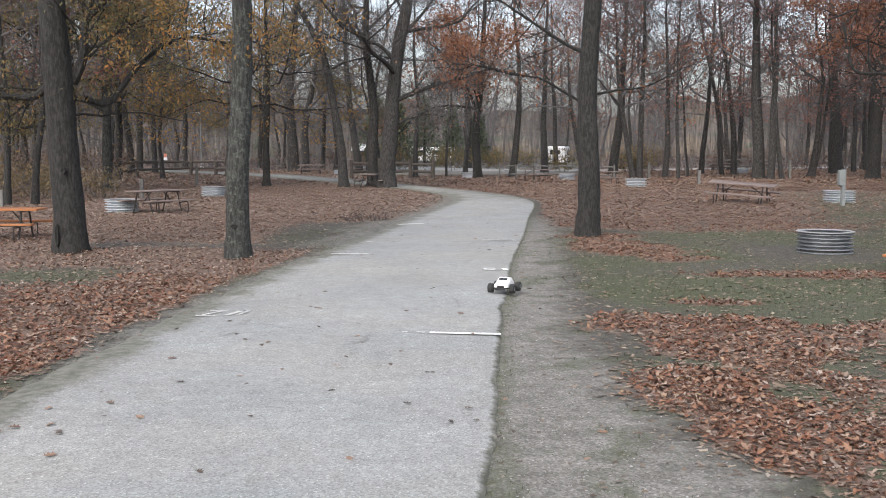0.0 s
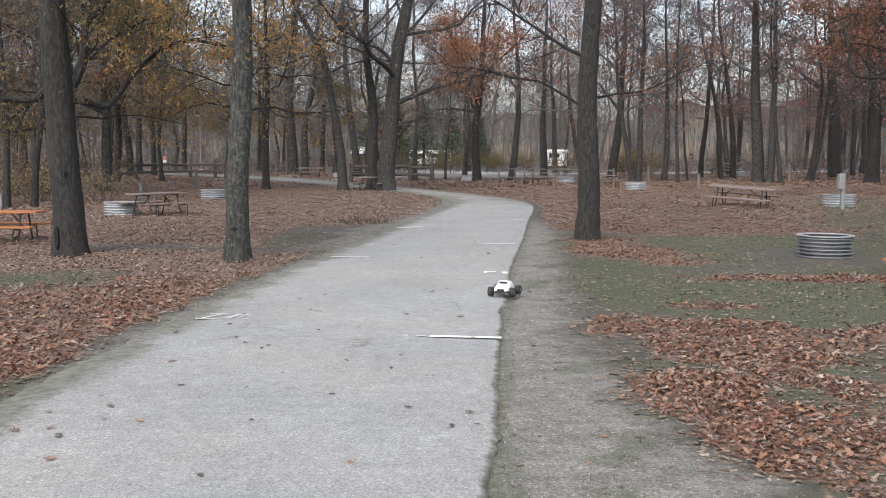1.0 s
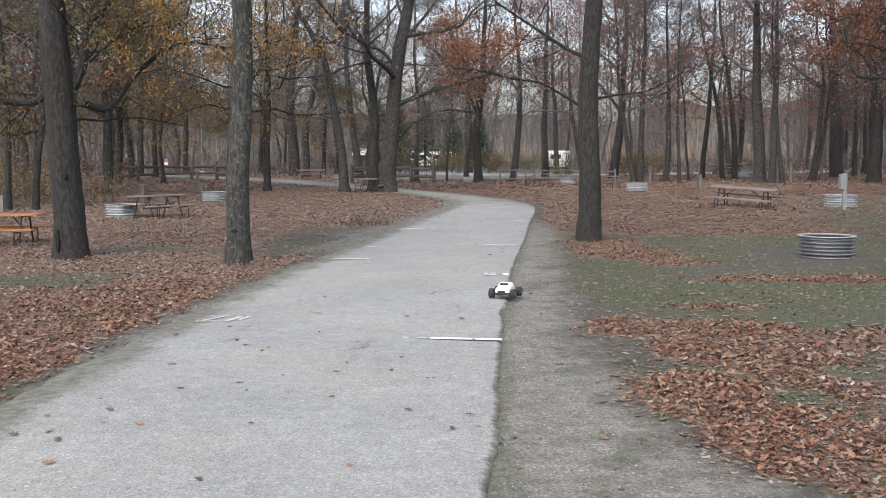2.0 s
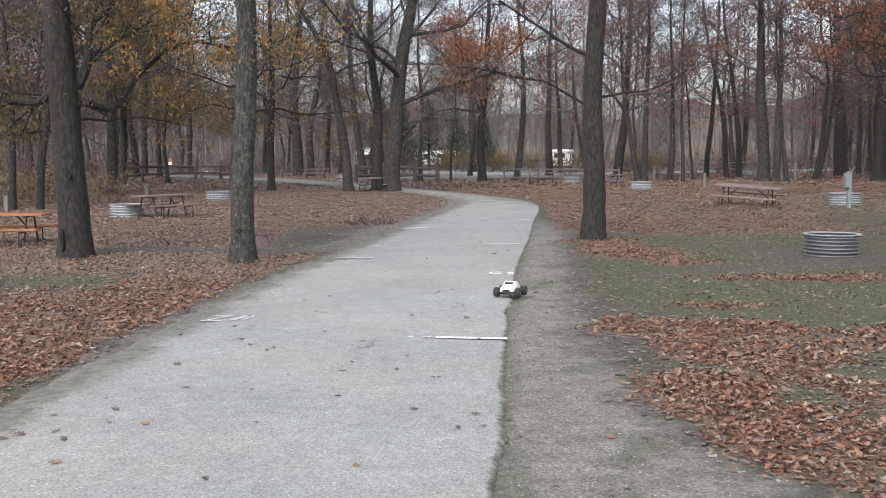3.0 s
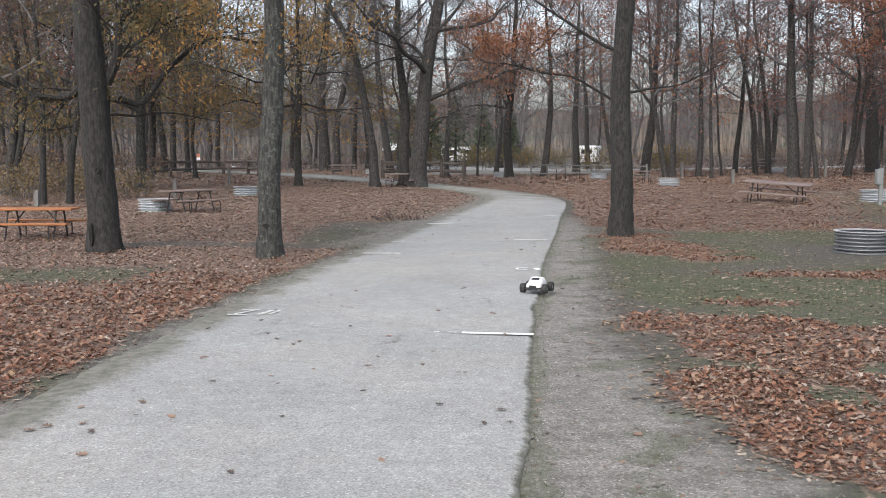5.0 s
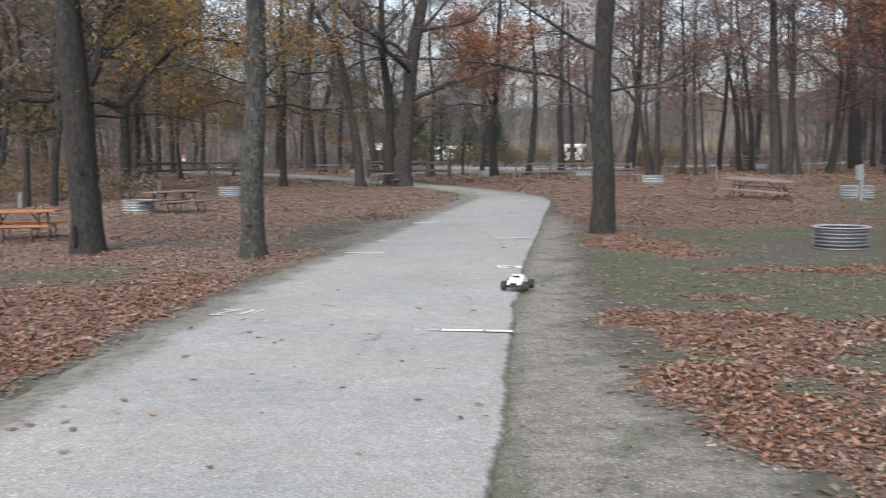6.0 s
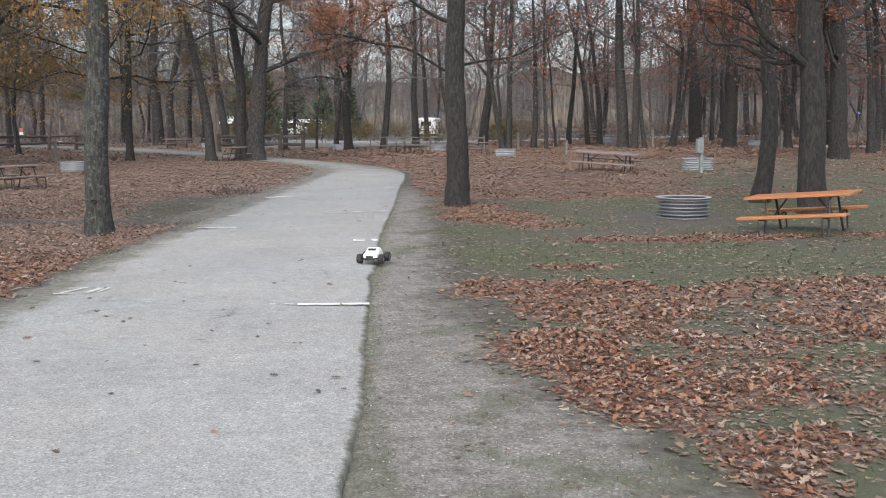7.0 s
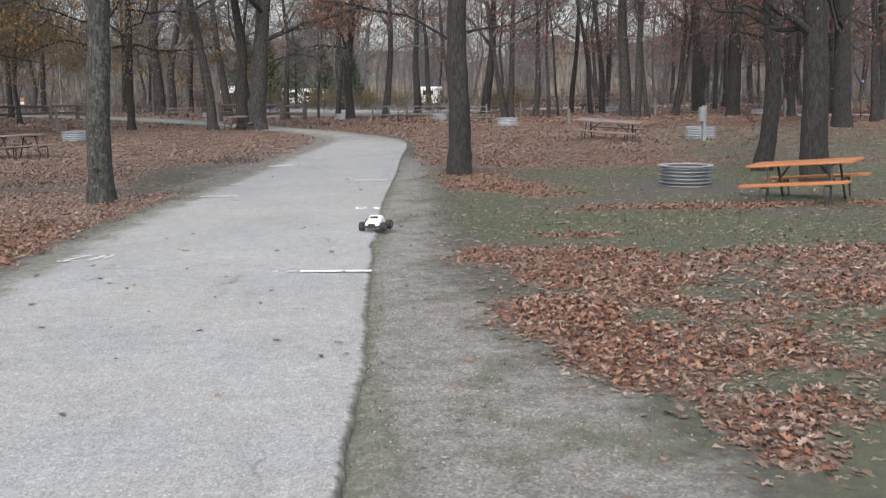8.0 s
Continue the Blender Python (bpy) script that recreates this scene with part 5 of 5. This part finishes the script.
site_post(13.3, 34.3, 1.24, 0.12, True)
for x, y, h in ((14.25, 57.6, 0.85), (23.6, 70.5, 1.3), (-12.8, 43.8, 0.8), (-13.8, 57.8, 1.15), (14.3, 72.0, 1.1), (-15.7, 36.6, 0.62), (31.5, 67.0, 1.2), (37.8, 65.5, 1.25)):
    site_post(x, y, h, 0.15)


def rail_fence(label, line, wood, h=1.0, rails=(0.42, 0.85), r=0.075):
    """Rough posts with split rails between them."""
    rng = np.random.default_rng(int(abs(line[0][0]) * 10))
    f = tagged(new("rail_fence"), label, "fence", "rail fences")
    for i, (x, y) in enumerate(line):
        part("post", Buf().tube([(x, y, -0.1), (x + rng.normal(0, 0.02), y, h * 0.5), (x + rng.normal(0, 0.03), y, h * rng.uniform(0.95, 1.08))], [r * 1.1, r, r * 0.95], 8, rough=0.05, rng=rng), wood, f)
        if i:
            px, py = line[i - 1]
            for z in rails:
                a, c = z + rng.normal(0, 0.03), z + rng.normal(0, 0.03)
                part("rail", Buf().tube([(px, py, a), ((x + px) / 2, (y + py) / 2, (a + c) / 2 - 0.02), (x, y, c)], [r * 0.7] * 3, 6, rough=0.08, rng=rng), wood, f)


rail_fence("dark split-rail fence along the far lane", [(-23.2, 73.5), (-23.3, 78.5), (-22.6, 83), (-20.8, 85), (-18.8, 85.4), (-17.2, 82)], WOOD_DARK, 1.4, (0.55, 1.1), 0.14)
rail_fence("dark split-rail fence behind the forked oak", [(-6.6, 74.0), (-4.6, 74.4), (-2.4, 74.8), (-0.75, 75.0)], WOOD_DARK, 1.35, (0.5, 1.05), 0.14)
rail_fence("pale peeled rail fence beside the lane", [(3.9, 72), (5.0, 71.4), (6.2, 70.9), (7.9, 70.3), (9.9, 69.6), (11.4, 69.0)], WOOD_GREY, 1.05, (0.35, 0.95), 0.06)
rail_fence("grey rail fence among the trunks", [(24.2, 101), (26.4, 101), (28.6, 101), (30.8, 101), (33, 101)], WOOD_GREY, 1.2, (0.5, 1.1), 0.08)


def trailer(label, x, y, turn, w=2.3, l=6.0, h=2.5):
    """A caravan: rounded shell with windows, a door, a bumper and wheels."""
    c = tagged(new("travel_trailer"), label, "trailer")
    part("shell", Buf().box(l, w, h - 0.5, pose(0, 0, 0.5 + (h - 0.5) / 2), 0.16), WHITE, c)
    for s in (-1, 1):
        for q in (-1.9, 0.2, 1.8):
            part("window", Buf().box(0.9, 0.03, 0.55, pose(q, s * (w / 2 + 0.006), 1.75), 0.01), GLASS_DARK, c)
        wheel = part("wheel", Buf().lathe([(0.0, -0.1), (0.3, -0.1), (0.33, -0.06), (0.33, 0.06), (0.3, 0.1), (0.0, 0.1)], 20, pose(-0.3, s * (w / 2 - 0.12), 0.33, 90)), RUBBER, c)
    for s in (-1, 1):
        part("window", Buf().box(0.03, 1.2, 0.5, pose(s * (l / 2 + 0.006), 0, 1.8), 0.01), GLASS_DARK, c)
        part("stripe", Buf().box(0.02, w - 0.4, 0.09, pose(s * (l / 2 + 0.004), 0, 1.25), 0.004), GREY_PAINT, c)
    part("door", Buf().box(0.7, 0.03, 1.75, pose(1.0, -w / 2 - 0.006, 1.45), 0.01), GREY_PAINT, c)
    part("bumper", Buf().box(0.12, w, 0.14, pose(-l / 2 - 0.06, 0, 0.55), 0.02), PIPE, c)
    part("hitch", Buf().tube([(l / 2, -0.5, 0.5), (l / 2 + 1.0, 0, 0.45)], [0.05, 0.05], 6), PIPE, c)
    part("jack", Buf().tube([(l / 2 + 0.9, 0, 0.0), (l / 2 + 0.9, 0, 0.6)], [0.04, 0.04], 6), PIPE, c)
    c.matrix_basis = pose(x, y, 0, 0, 0, turn)


trailer("white travel trailer parked beyond the wood", 13.3, 121, 78)
trailer("white travel trailer half hidden by trunks", -1.6, 146, 20)


def shelter(x, y):
    s = tagged(new("camp_shelter"), "small far shelter with a pale roof", "shelter")
    part("wall", Buf().box(2.6, 2.4, 2.0, pose(0, 0, 1.0), 0.02), WOOD_BROWN, s)
    b = Buf()
    b.add([(-1.6, -1.5, 2.0), (1.6, -1.5, 2.0), (1.6, 1.5, 2.0), (-1.6, 1.5, 2.0), (-1.6, 0, 2.9), (1.6, 0, 2.9)], [(0, 1, 5, 4), (2, 3, 4, 5), (0, 4, 3), (1, 2, 5), (3, 2, 1, 0)])
    part("roof", b, WHITE, s)
    s.location = (x, y, 0)


shelter(-10.6, 138)


def light_pole(x, y, h):
    p = tagged(new("light_pole"), "slim white light pole beside the far lane", "light pole")
    part("pole", Buf().tube([(0, 0, 0), (0, 0, h)], [0.065, 0.05], 10), GREY_PAINT, p)
    part("base", Buf().box(0.4, 0.4, 0.3, pose(0, 0, 0.13), 0.03), WHITE, p)
    part("arm", bent([(0, 0, h - 0.1), (-0.3, 0, h + 0.05), (-0.7, 0, h + 0.05)], 0.04), WHITE, p)
    part("lamp", Buf().box(0.5, 0.2, 0.12, pose(-0.9, 0, h + 0.03), 0.03), GREY_PAINT, p)
    p.location = (x, y, 0)


light_pole(-26.0, 111, 6.0)


def warning_board(x, y):
    s = tagged(new("notice_board"), "orange and white notice board on a post", "sign")
    part("post", Buf().box(0.1, 0.1, 1.5, pose(0, 0.05, 0.7), 0.01), WOOD_GREY, s)
    part("board", Buf().box(0.32, 0.05, 0.36, pose(0, -0.03, 1.5), 0.01), ORANGE_PAINT, s)
    part("plate", Buf().box(0.36, 0.04, 0.3, pose(0, -0.03, 1.15), 0.01), WHITE, s)
    s.location = (x, y, 0)


warning_board(-28.5, 106)


def blue_sign(x, y, h):
    s = tagged(new("camp_sign"), "small blue camp sign on a thin post", "sign")
    part("post", Buf().box(0.07, 0.07, h, pose(0, 0.04, h / 2 - 0.02), 0.008), WOOD_DARK, s)
    part("panel", Buf().box(0.2, 0.03, 0.2, pose(0, -0.01, h - 0.1, 0, 25, 0), 0.008), BLUE, s)
    part("stripe", Buf().box(0.045, 0.012, 0.17, pose(0, -0.032, h - 0.1, 0, -38, 0), 0.003), WHITE, s)
    s.location = (x, y, 0)


blue_sign(33.4, 60.5, 2.45)


def parking_pad(x, y, turn):
    """A pale concrete slab at a far site."""
    tagged(part("parking_pad", Buf().box(6.0, 2.2, 0.3, pose(x, y, height(x, y) - 0.05, 0, 0, turn), 0.02), PAD), "pale concrete parking pad under the oaks", "pavement", kind="structure")


parking_pad(35.0, 67.5, -25)


def toy_truck(x, y, turn):
    """A radio-controlled monster truck: chassis, shell, four fat wheels, shocks, antenna."""
    c = tagged(new("toy_truck"), "radio-controlled toy truck, white shell, fat black tyres", "toy car")
    part("chassis", Buf().box(0.30, 0.10, 0.035, pose(0, 0, 0.075), 0.01), RUBBER, c)
    b = Buf()
    prof = [(-0.2, 0.075, 0.1, 0.14), (-0.15, 0.1, 0.09, 0.165), (-0.09, 0.105, 0.09, 0.2), (-0.02, 0.105, 0.09, 0.212), (0.04, 0.105, 0.09, 0.203), (0.1, 0.11, 0.09, 0.172), (0.18, 0.105, 0.085, 0.155), (0.215, 0.08, 0.085, 0.12)]
    v = []
    for q, w, z0, z1 in prof:
        v += [(q, -w, z0), (q, -w * 0.95, z0 + (z1 - z0) * 0.6), (q, -w * 0.72, z1), (q, w * 0.72, z1), (q, w * 0.95, z0 + (z1 - z0) * 0.6), (q, w, z0)]
    f = [(6 * i + j, 6 * i + j + 1, 6 * i + j + 7, 6 * i + j + 6) for i in range(len(prof) - 1) for j in range(5)]
    b.add(v, f + [tuple(range(6))[::-1], tuple(len(v) - 6 + j for j in range(6))])
    shell = part("shell", b, SHELL, c, "white moulded body shell", smooth=False)
    part("windscreen", Buf().box(0.05, 0.12, 0.004, pose(0.078, 0, 0.192, 0, 27, 0), 0.001), GLASS_DARK, shell)
    part("grille", Buf().box(0.012, 0.11, 0.03, pose(0.212, 0, 0.1), 0.003), RUBBER, shell)
    part("bumper", Buf().box(0.03, 0.16, 0.025, pose(0.225, 0, 0.07), 0.006), RUBBER, c)
    part("rear_bumper", Buf().box(0.03, 0.14, 0.025, pose(-0.215, 0, 0.075), 0.006), RUBBER, c)
    for q in (-0.145, 0.15):
        part("axle", Buf().tube([(q, -0.14, 0.07), (q, 0.14, 0.07)], [0.012, 0.012], 8), RUBBER, c)
        for s in (-1, 1):
            tyre = [(0.035, -0.034), (0.05, -0.038), (0.063, -0.034), (0.068, -0.018), (0.068, 0.018), (0.063, 0.034), (0.05, 0.038), (0.035, 0.034)]
            wheel = part("wheel", Buf().lathe(tyre, 24, pose(q, s * 0.16, 0.068, 90)), RUBBER, c, "fat black tyre", smooth=True)
            part("rim", Buf().lathe([(0.0, -0.028), (0.034, -0.03), (0.036, 0.03), (0.0, 0.028)], 16, pose(q, s * 0.16, 0.068, 90)), GREY_PAINT, wheel)
            part("shock", Buf().tube([(q * 0.93, s * 0.055, 0.14), (q, s * 0.1, 0.08)], [0.01, 0.01], 7), GALV_DULL, c)
    part("antenna", Buf().tube([(-0.1, 0.03, 0.2), (-0.125, 0.03, 0.27)], [0.003, 0.002], 5), RUBBER, c)
    c.matrix_basis = pose(x, y, 0.03, 0, 0, turn) @ Matrix.Diagonal((0.97, 0.97, 0.97, 1))


toy_truck(0.88, 14.25, -110)


# ---- fallen leaves ----
def oak_leaf():
    """A lobed oak leaf, stalk at the origin, one long, as a fold of two halves."""
    rib = [(0.0, 0), (0.25, 0), (0.5, 0), (0.75, 0), (1.0, 0)]
    edge = [(0.14, 0.05), (0.2, 0.24), (0.32, 0.1), (0.46, 0.36), (0.58, 0.12), (0.74, 0.3), (0.82, 0.1)]
    v = [(x, y, 0.0) for x, y in rib] + [(x, y, 0.05 * y / 0.3) for x, y in edge] + [(x, -y, 0.05 * y / 0.3) for x, y in edge]
    half = [(0, 1, 5), (5, 1, 6), (1, 7, 6), (1, 2, 7), (7, 2, 8), (2, 9, 8), (2, 3, 9), (9, 3, 10), (3, 11, 10), (3, 4, 11)]
    f = half + [(a if a < 5 else a + 7, c if c < 5 else c + 7, b if b < 5 else b + 7) for a, b, c in half]
    return v, f


LOBED, LOBED_F = oak_leaf()


def leaf_carpet():
    rng = np.random.default_rng(9)

    def sow(x0, x1, y0, y1, per):
        n = int((x1 - x0) * (y1 - y0) * per)
        x, y = rng.uniform(x0, x1, n), rng.uniform(y0, y1, n)
        w = np.abs(x - 0.07 * y) < 0.55 * y + 1.5
        x, y = x[w], y[w]
        keep = rng.uniform(0, 1, len(x)) < litter(x, y) ** 1.25
        x, y = x[keep], y[keep]
        z = lie(x, y) + rng.uniform(0.004, 0.035, len(x)) * litter(x, y)
        return np.stack([x, y, z], 1)
    for label, area, per, form, faces, size, tilt in (("drift of rust-brown oak leaves beside the lane", (-7, 8, 4.5, 9.8), 280, LOBED, LOBED_F, 0.076, 0.3),
                                                      ("packed under-layer of rusty leaves beside the lane", (-7, 8, 4.5, 9.8), 850, PLAIN, PLAIN_F, 0.07, 0.22),
                                                      ("carpet of rusty oak leaves by the lane's edge", (-12, 12, 9.8, 16.5), 520, PLAIN, PLAIN_F, 0.088, 0.22),
                                                      ("carpet of brown oak leaves under the near oaks", (-16, 17, 16.5, 31), 290, PLAIN, PLAIN_F, 0.088, 0.2),
                                                      ("leaf-covered ground round the picnic tables", (-34, 42, 31, 60), 170, LEAF_TRI, TRI, 0.1, 0.16),
                                                      ("leaf-covered floor of the wood", (-60, 75, 60, 105), 30, LEAF_TRI, TRI, 0.16, 0.3)):
        p = sow(*area, per)
        x, y = p[:, 0], p[:, 1]
        # Pale leaves lie singly in thin litter; past y 22 they lighten the drift.
        pale_pick = (litter(x, y) < 0.4) | (rng.uniform(0, 1, len(p)) < 0.16 * smooth(22, 34, y))
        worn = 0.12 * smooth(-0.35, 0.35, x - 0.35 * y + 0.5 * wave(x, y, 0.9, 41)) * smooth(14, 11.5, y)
        # The share of dull leaves also rises with distance, lightening the far ground.
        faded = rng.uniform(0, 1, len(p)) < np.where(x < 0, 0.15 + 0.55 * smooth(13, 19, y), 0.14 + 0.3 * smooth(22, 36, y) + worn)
        faded &= ~pale_pick
        for which, material in ((~faded & ~pale_pick, LITTER), (faded, LITTER_DULL), (pale_pick, LITTER_PALE)):
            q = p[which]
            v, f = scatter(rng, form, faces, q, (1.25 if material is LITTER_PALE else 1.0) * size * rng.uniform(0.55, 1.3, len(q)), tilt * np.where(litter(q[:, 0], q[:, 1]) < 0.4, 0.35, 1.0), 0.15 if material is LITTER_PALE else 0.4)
            tagged(new("leaf_litter", cloud("leaf_litter", v, f, material)), label if material is LITTER else "faded grey-brown leaves among the rusty ones" if material is LITTER_DULL else "pale tan leaves strewn on grass, soil and far drifts", "leaf litter", kind="stuff")


leaf_carpet()


def crumbs():
    """Broken bits of leaf and small stones over the trodden ground."""
    rng = np.random.default_rng(33)
    n = 34000
    x, y = rng.uniform(-9, 13, n), rng.uniform(5, 30, n)
    d, _ = from_road(x, y)
    w = (np.abs(x - 0.07 * y) < 0.55 * y + 1) & (d > 0.02) & (rng.uniform(0, 1, n) < 0.75 - 0.45 * shoulder(x, y))
    x, y = x[w], y[w]
    v, f = scatter(rng, LEAF_QUAD, QUAD, np.stack([x, y, lie(x, y) + 0.006], 1), rng.uniform(0.025, 0.07, len(x)), 0.14)
    tagged(new("leaf_crumb", cloud("leaf_crumb", v, f, CRUMB)), "broken bits of dry leaf strewn over the soil", "leaf litter", kind="stuff")
    n = 26000
    x, y = rng.uniform(0, 4, n), rng.uniform(5, 26, n)
    w = rng.uniform(0, 1, n) < shoulder(x, y) * (from_road(x, y)[0] > 0.03)
    x, y = x[w], y[w]
    stone = [(1, 0, 0), (0, 1, 0.1), (-1, 0.1, 0), (0, -0.9, 0), (0.1, 0, 0.7)]
    v, f = scatter(rng, stone, [(0, 1, 4), (1, 2, 4), (2, 3, 4), (3, 0, 4)], np.stack([x, y, lie(x, y) - 0.002], 1), rng.uniform(0.004, 0.012, len(x)) * rng.uniform(0.6, 1.3, len(x)), 0.15)
    tagged(new("gravel", cloud("gravel", v, f, STONE)), "small pale stones pressed into the shoulder", "gravel", kind="stuff")


crumbs()


def grass_blades():
    rng = np.random.default_rng(12)
    n = 200000
    x, y = rng.uniform(-8, 12, n), rng.uniform(5, 26, n)
    keep = rng.uniform(0, 1, n) < grass(x, y) * (1 - 0.8 * litter(x, y))
    x, y = x[keep], y[keep]
    blade = [(-0.06, 0, 0), (0.06, 0, 0), (0.02, 0.35, 1.0)]
    v, f = scatter(rng, blade, [(0, 1, 2)], np.stack([x, y, lie(x, y) - 0.004], 1), rng.uniform(0.018, 0.05, len(x)), 0.35)
    tagged(new("grass", cloud("grass", v, f, GRASS)), "short thin autumn grass on trodden soil", "grass", kind="stuff")


grass_blades()


def road_leaves():
    """Single leaves scattered on the lane and its shoulder."""
    rng = np.random.default_rng(21)
    meshes = []
    for i in range(5):
        v, f = scatter(rng, LOBED, LOBED_F, np.zeros((1, 3)), 1.0, 0.06, 0.17, np.zeros(1))
        v[:, 2] -= v[:, 2].min()
        meshes.append(cloud("fallen_leaf", v, f, ROAD_LEAF))
    spots = [(-1.49, 6.17), (-0.58, 6.47), (-0.21, 7.87), (-1.41, 7.51), (-2.25, 7.47), (-2.61, 7.89), (-2.52, 7.49), (-2.68, 7.0), (-3.0, 7.67), (-2.55, 6.45), (-3.06, 7.14), (-2.17, 8.58),
             (-1.41, 9.09), (-1.78, 8.86), (-0.91, 10.73), (-0.85, 8.29), (-2.63, 11.06), (-0.37, 10.0), (-0.28, 12.61), (-1.56, 12.74), (-2.33, 14.56), (-1.4, 14.22), (-0.17, 14.51), (0.04, 14.88),
             (0.44, 7.08), (0.46, 7.63), (0.55, 6.48), (0.24, 7.38), (0.27, 7.71), (0.08, 7.27), (-0.47, 9.36), (0.94, 10.61), (-0.07, 9.05)]
    for _ in range(24):
        y = rng.uniform(7, 13)
        spots.append((np.interp(y, LINE[:60, 1], LINE[:60, 0]) + rng.uniform(-1.85, 1.8), y))
    for _ in range(85):
        y = rng.uniform(12, 40)
        spots.append((np.interp(y, LINE[:60, 1], LINE[:60, 0]) + rng.uniform(-1.9, 1.9), y))
    for _ in range(26):
        y = rng.uniform(5.5, 22)
        spots.append((np.interp(y, LINE[:60, 1], LINE[:60, 0]) + 2.0 + rng.uniform(0.0, 1.3), y))
    for i, (x, y) in enumerate(spots):
        d, _ = from_road(np.array([x]), np.array([y]))
        z = 0.03 if d[0] < -0.05 else float(lie(np.array([x]), np.array([y]))[0]) + 0.004
        ob = tagged(new("fallen_leaf", meshes[i % 5]), "curled dry oak leaf on the lane" if d[0] < 0 else "dry oak leaf on the gravel shoulder", "leaf", "leaves on the lane")
        s = rng.uniform(0.055, 0.105)
        ob.matrix_basis = pose(x, y, z, 0, 0, rng.uniform(0, 360)) @ Matrix.Diagonal((s, s, s, 1))


road_leaves()
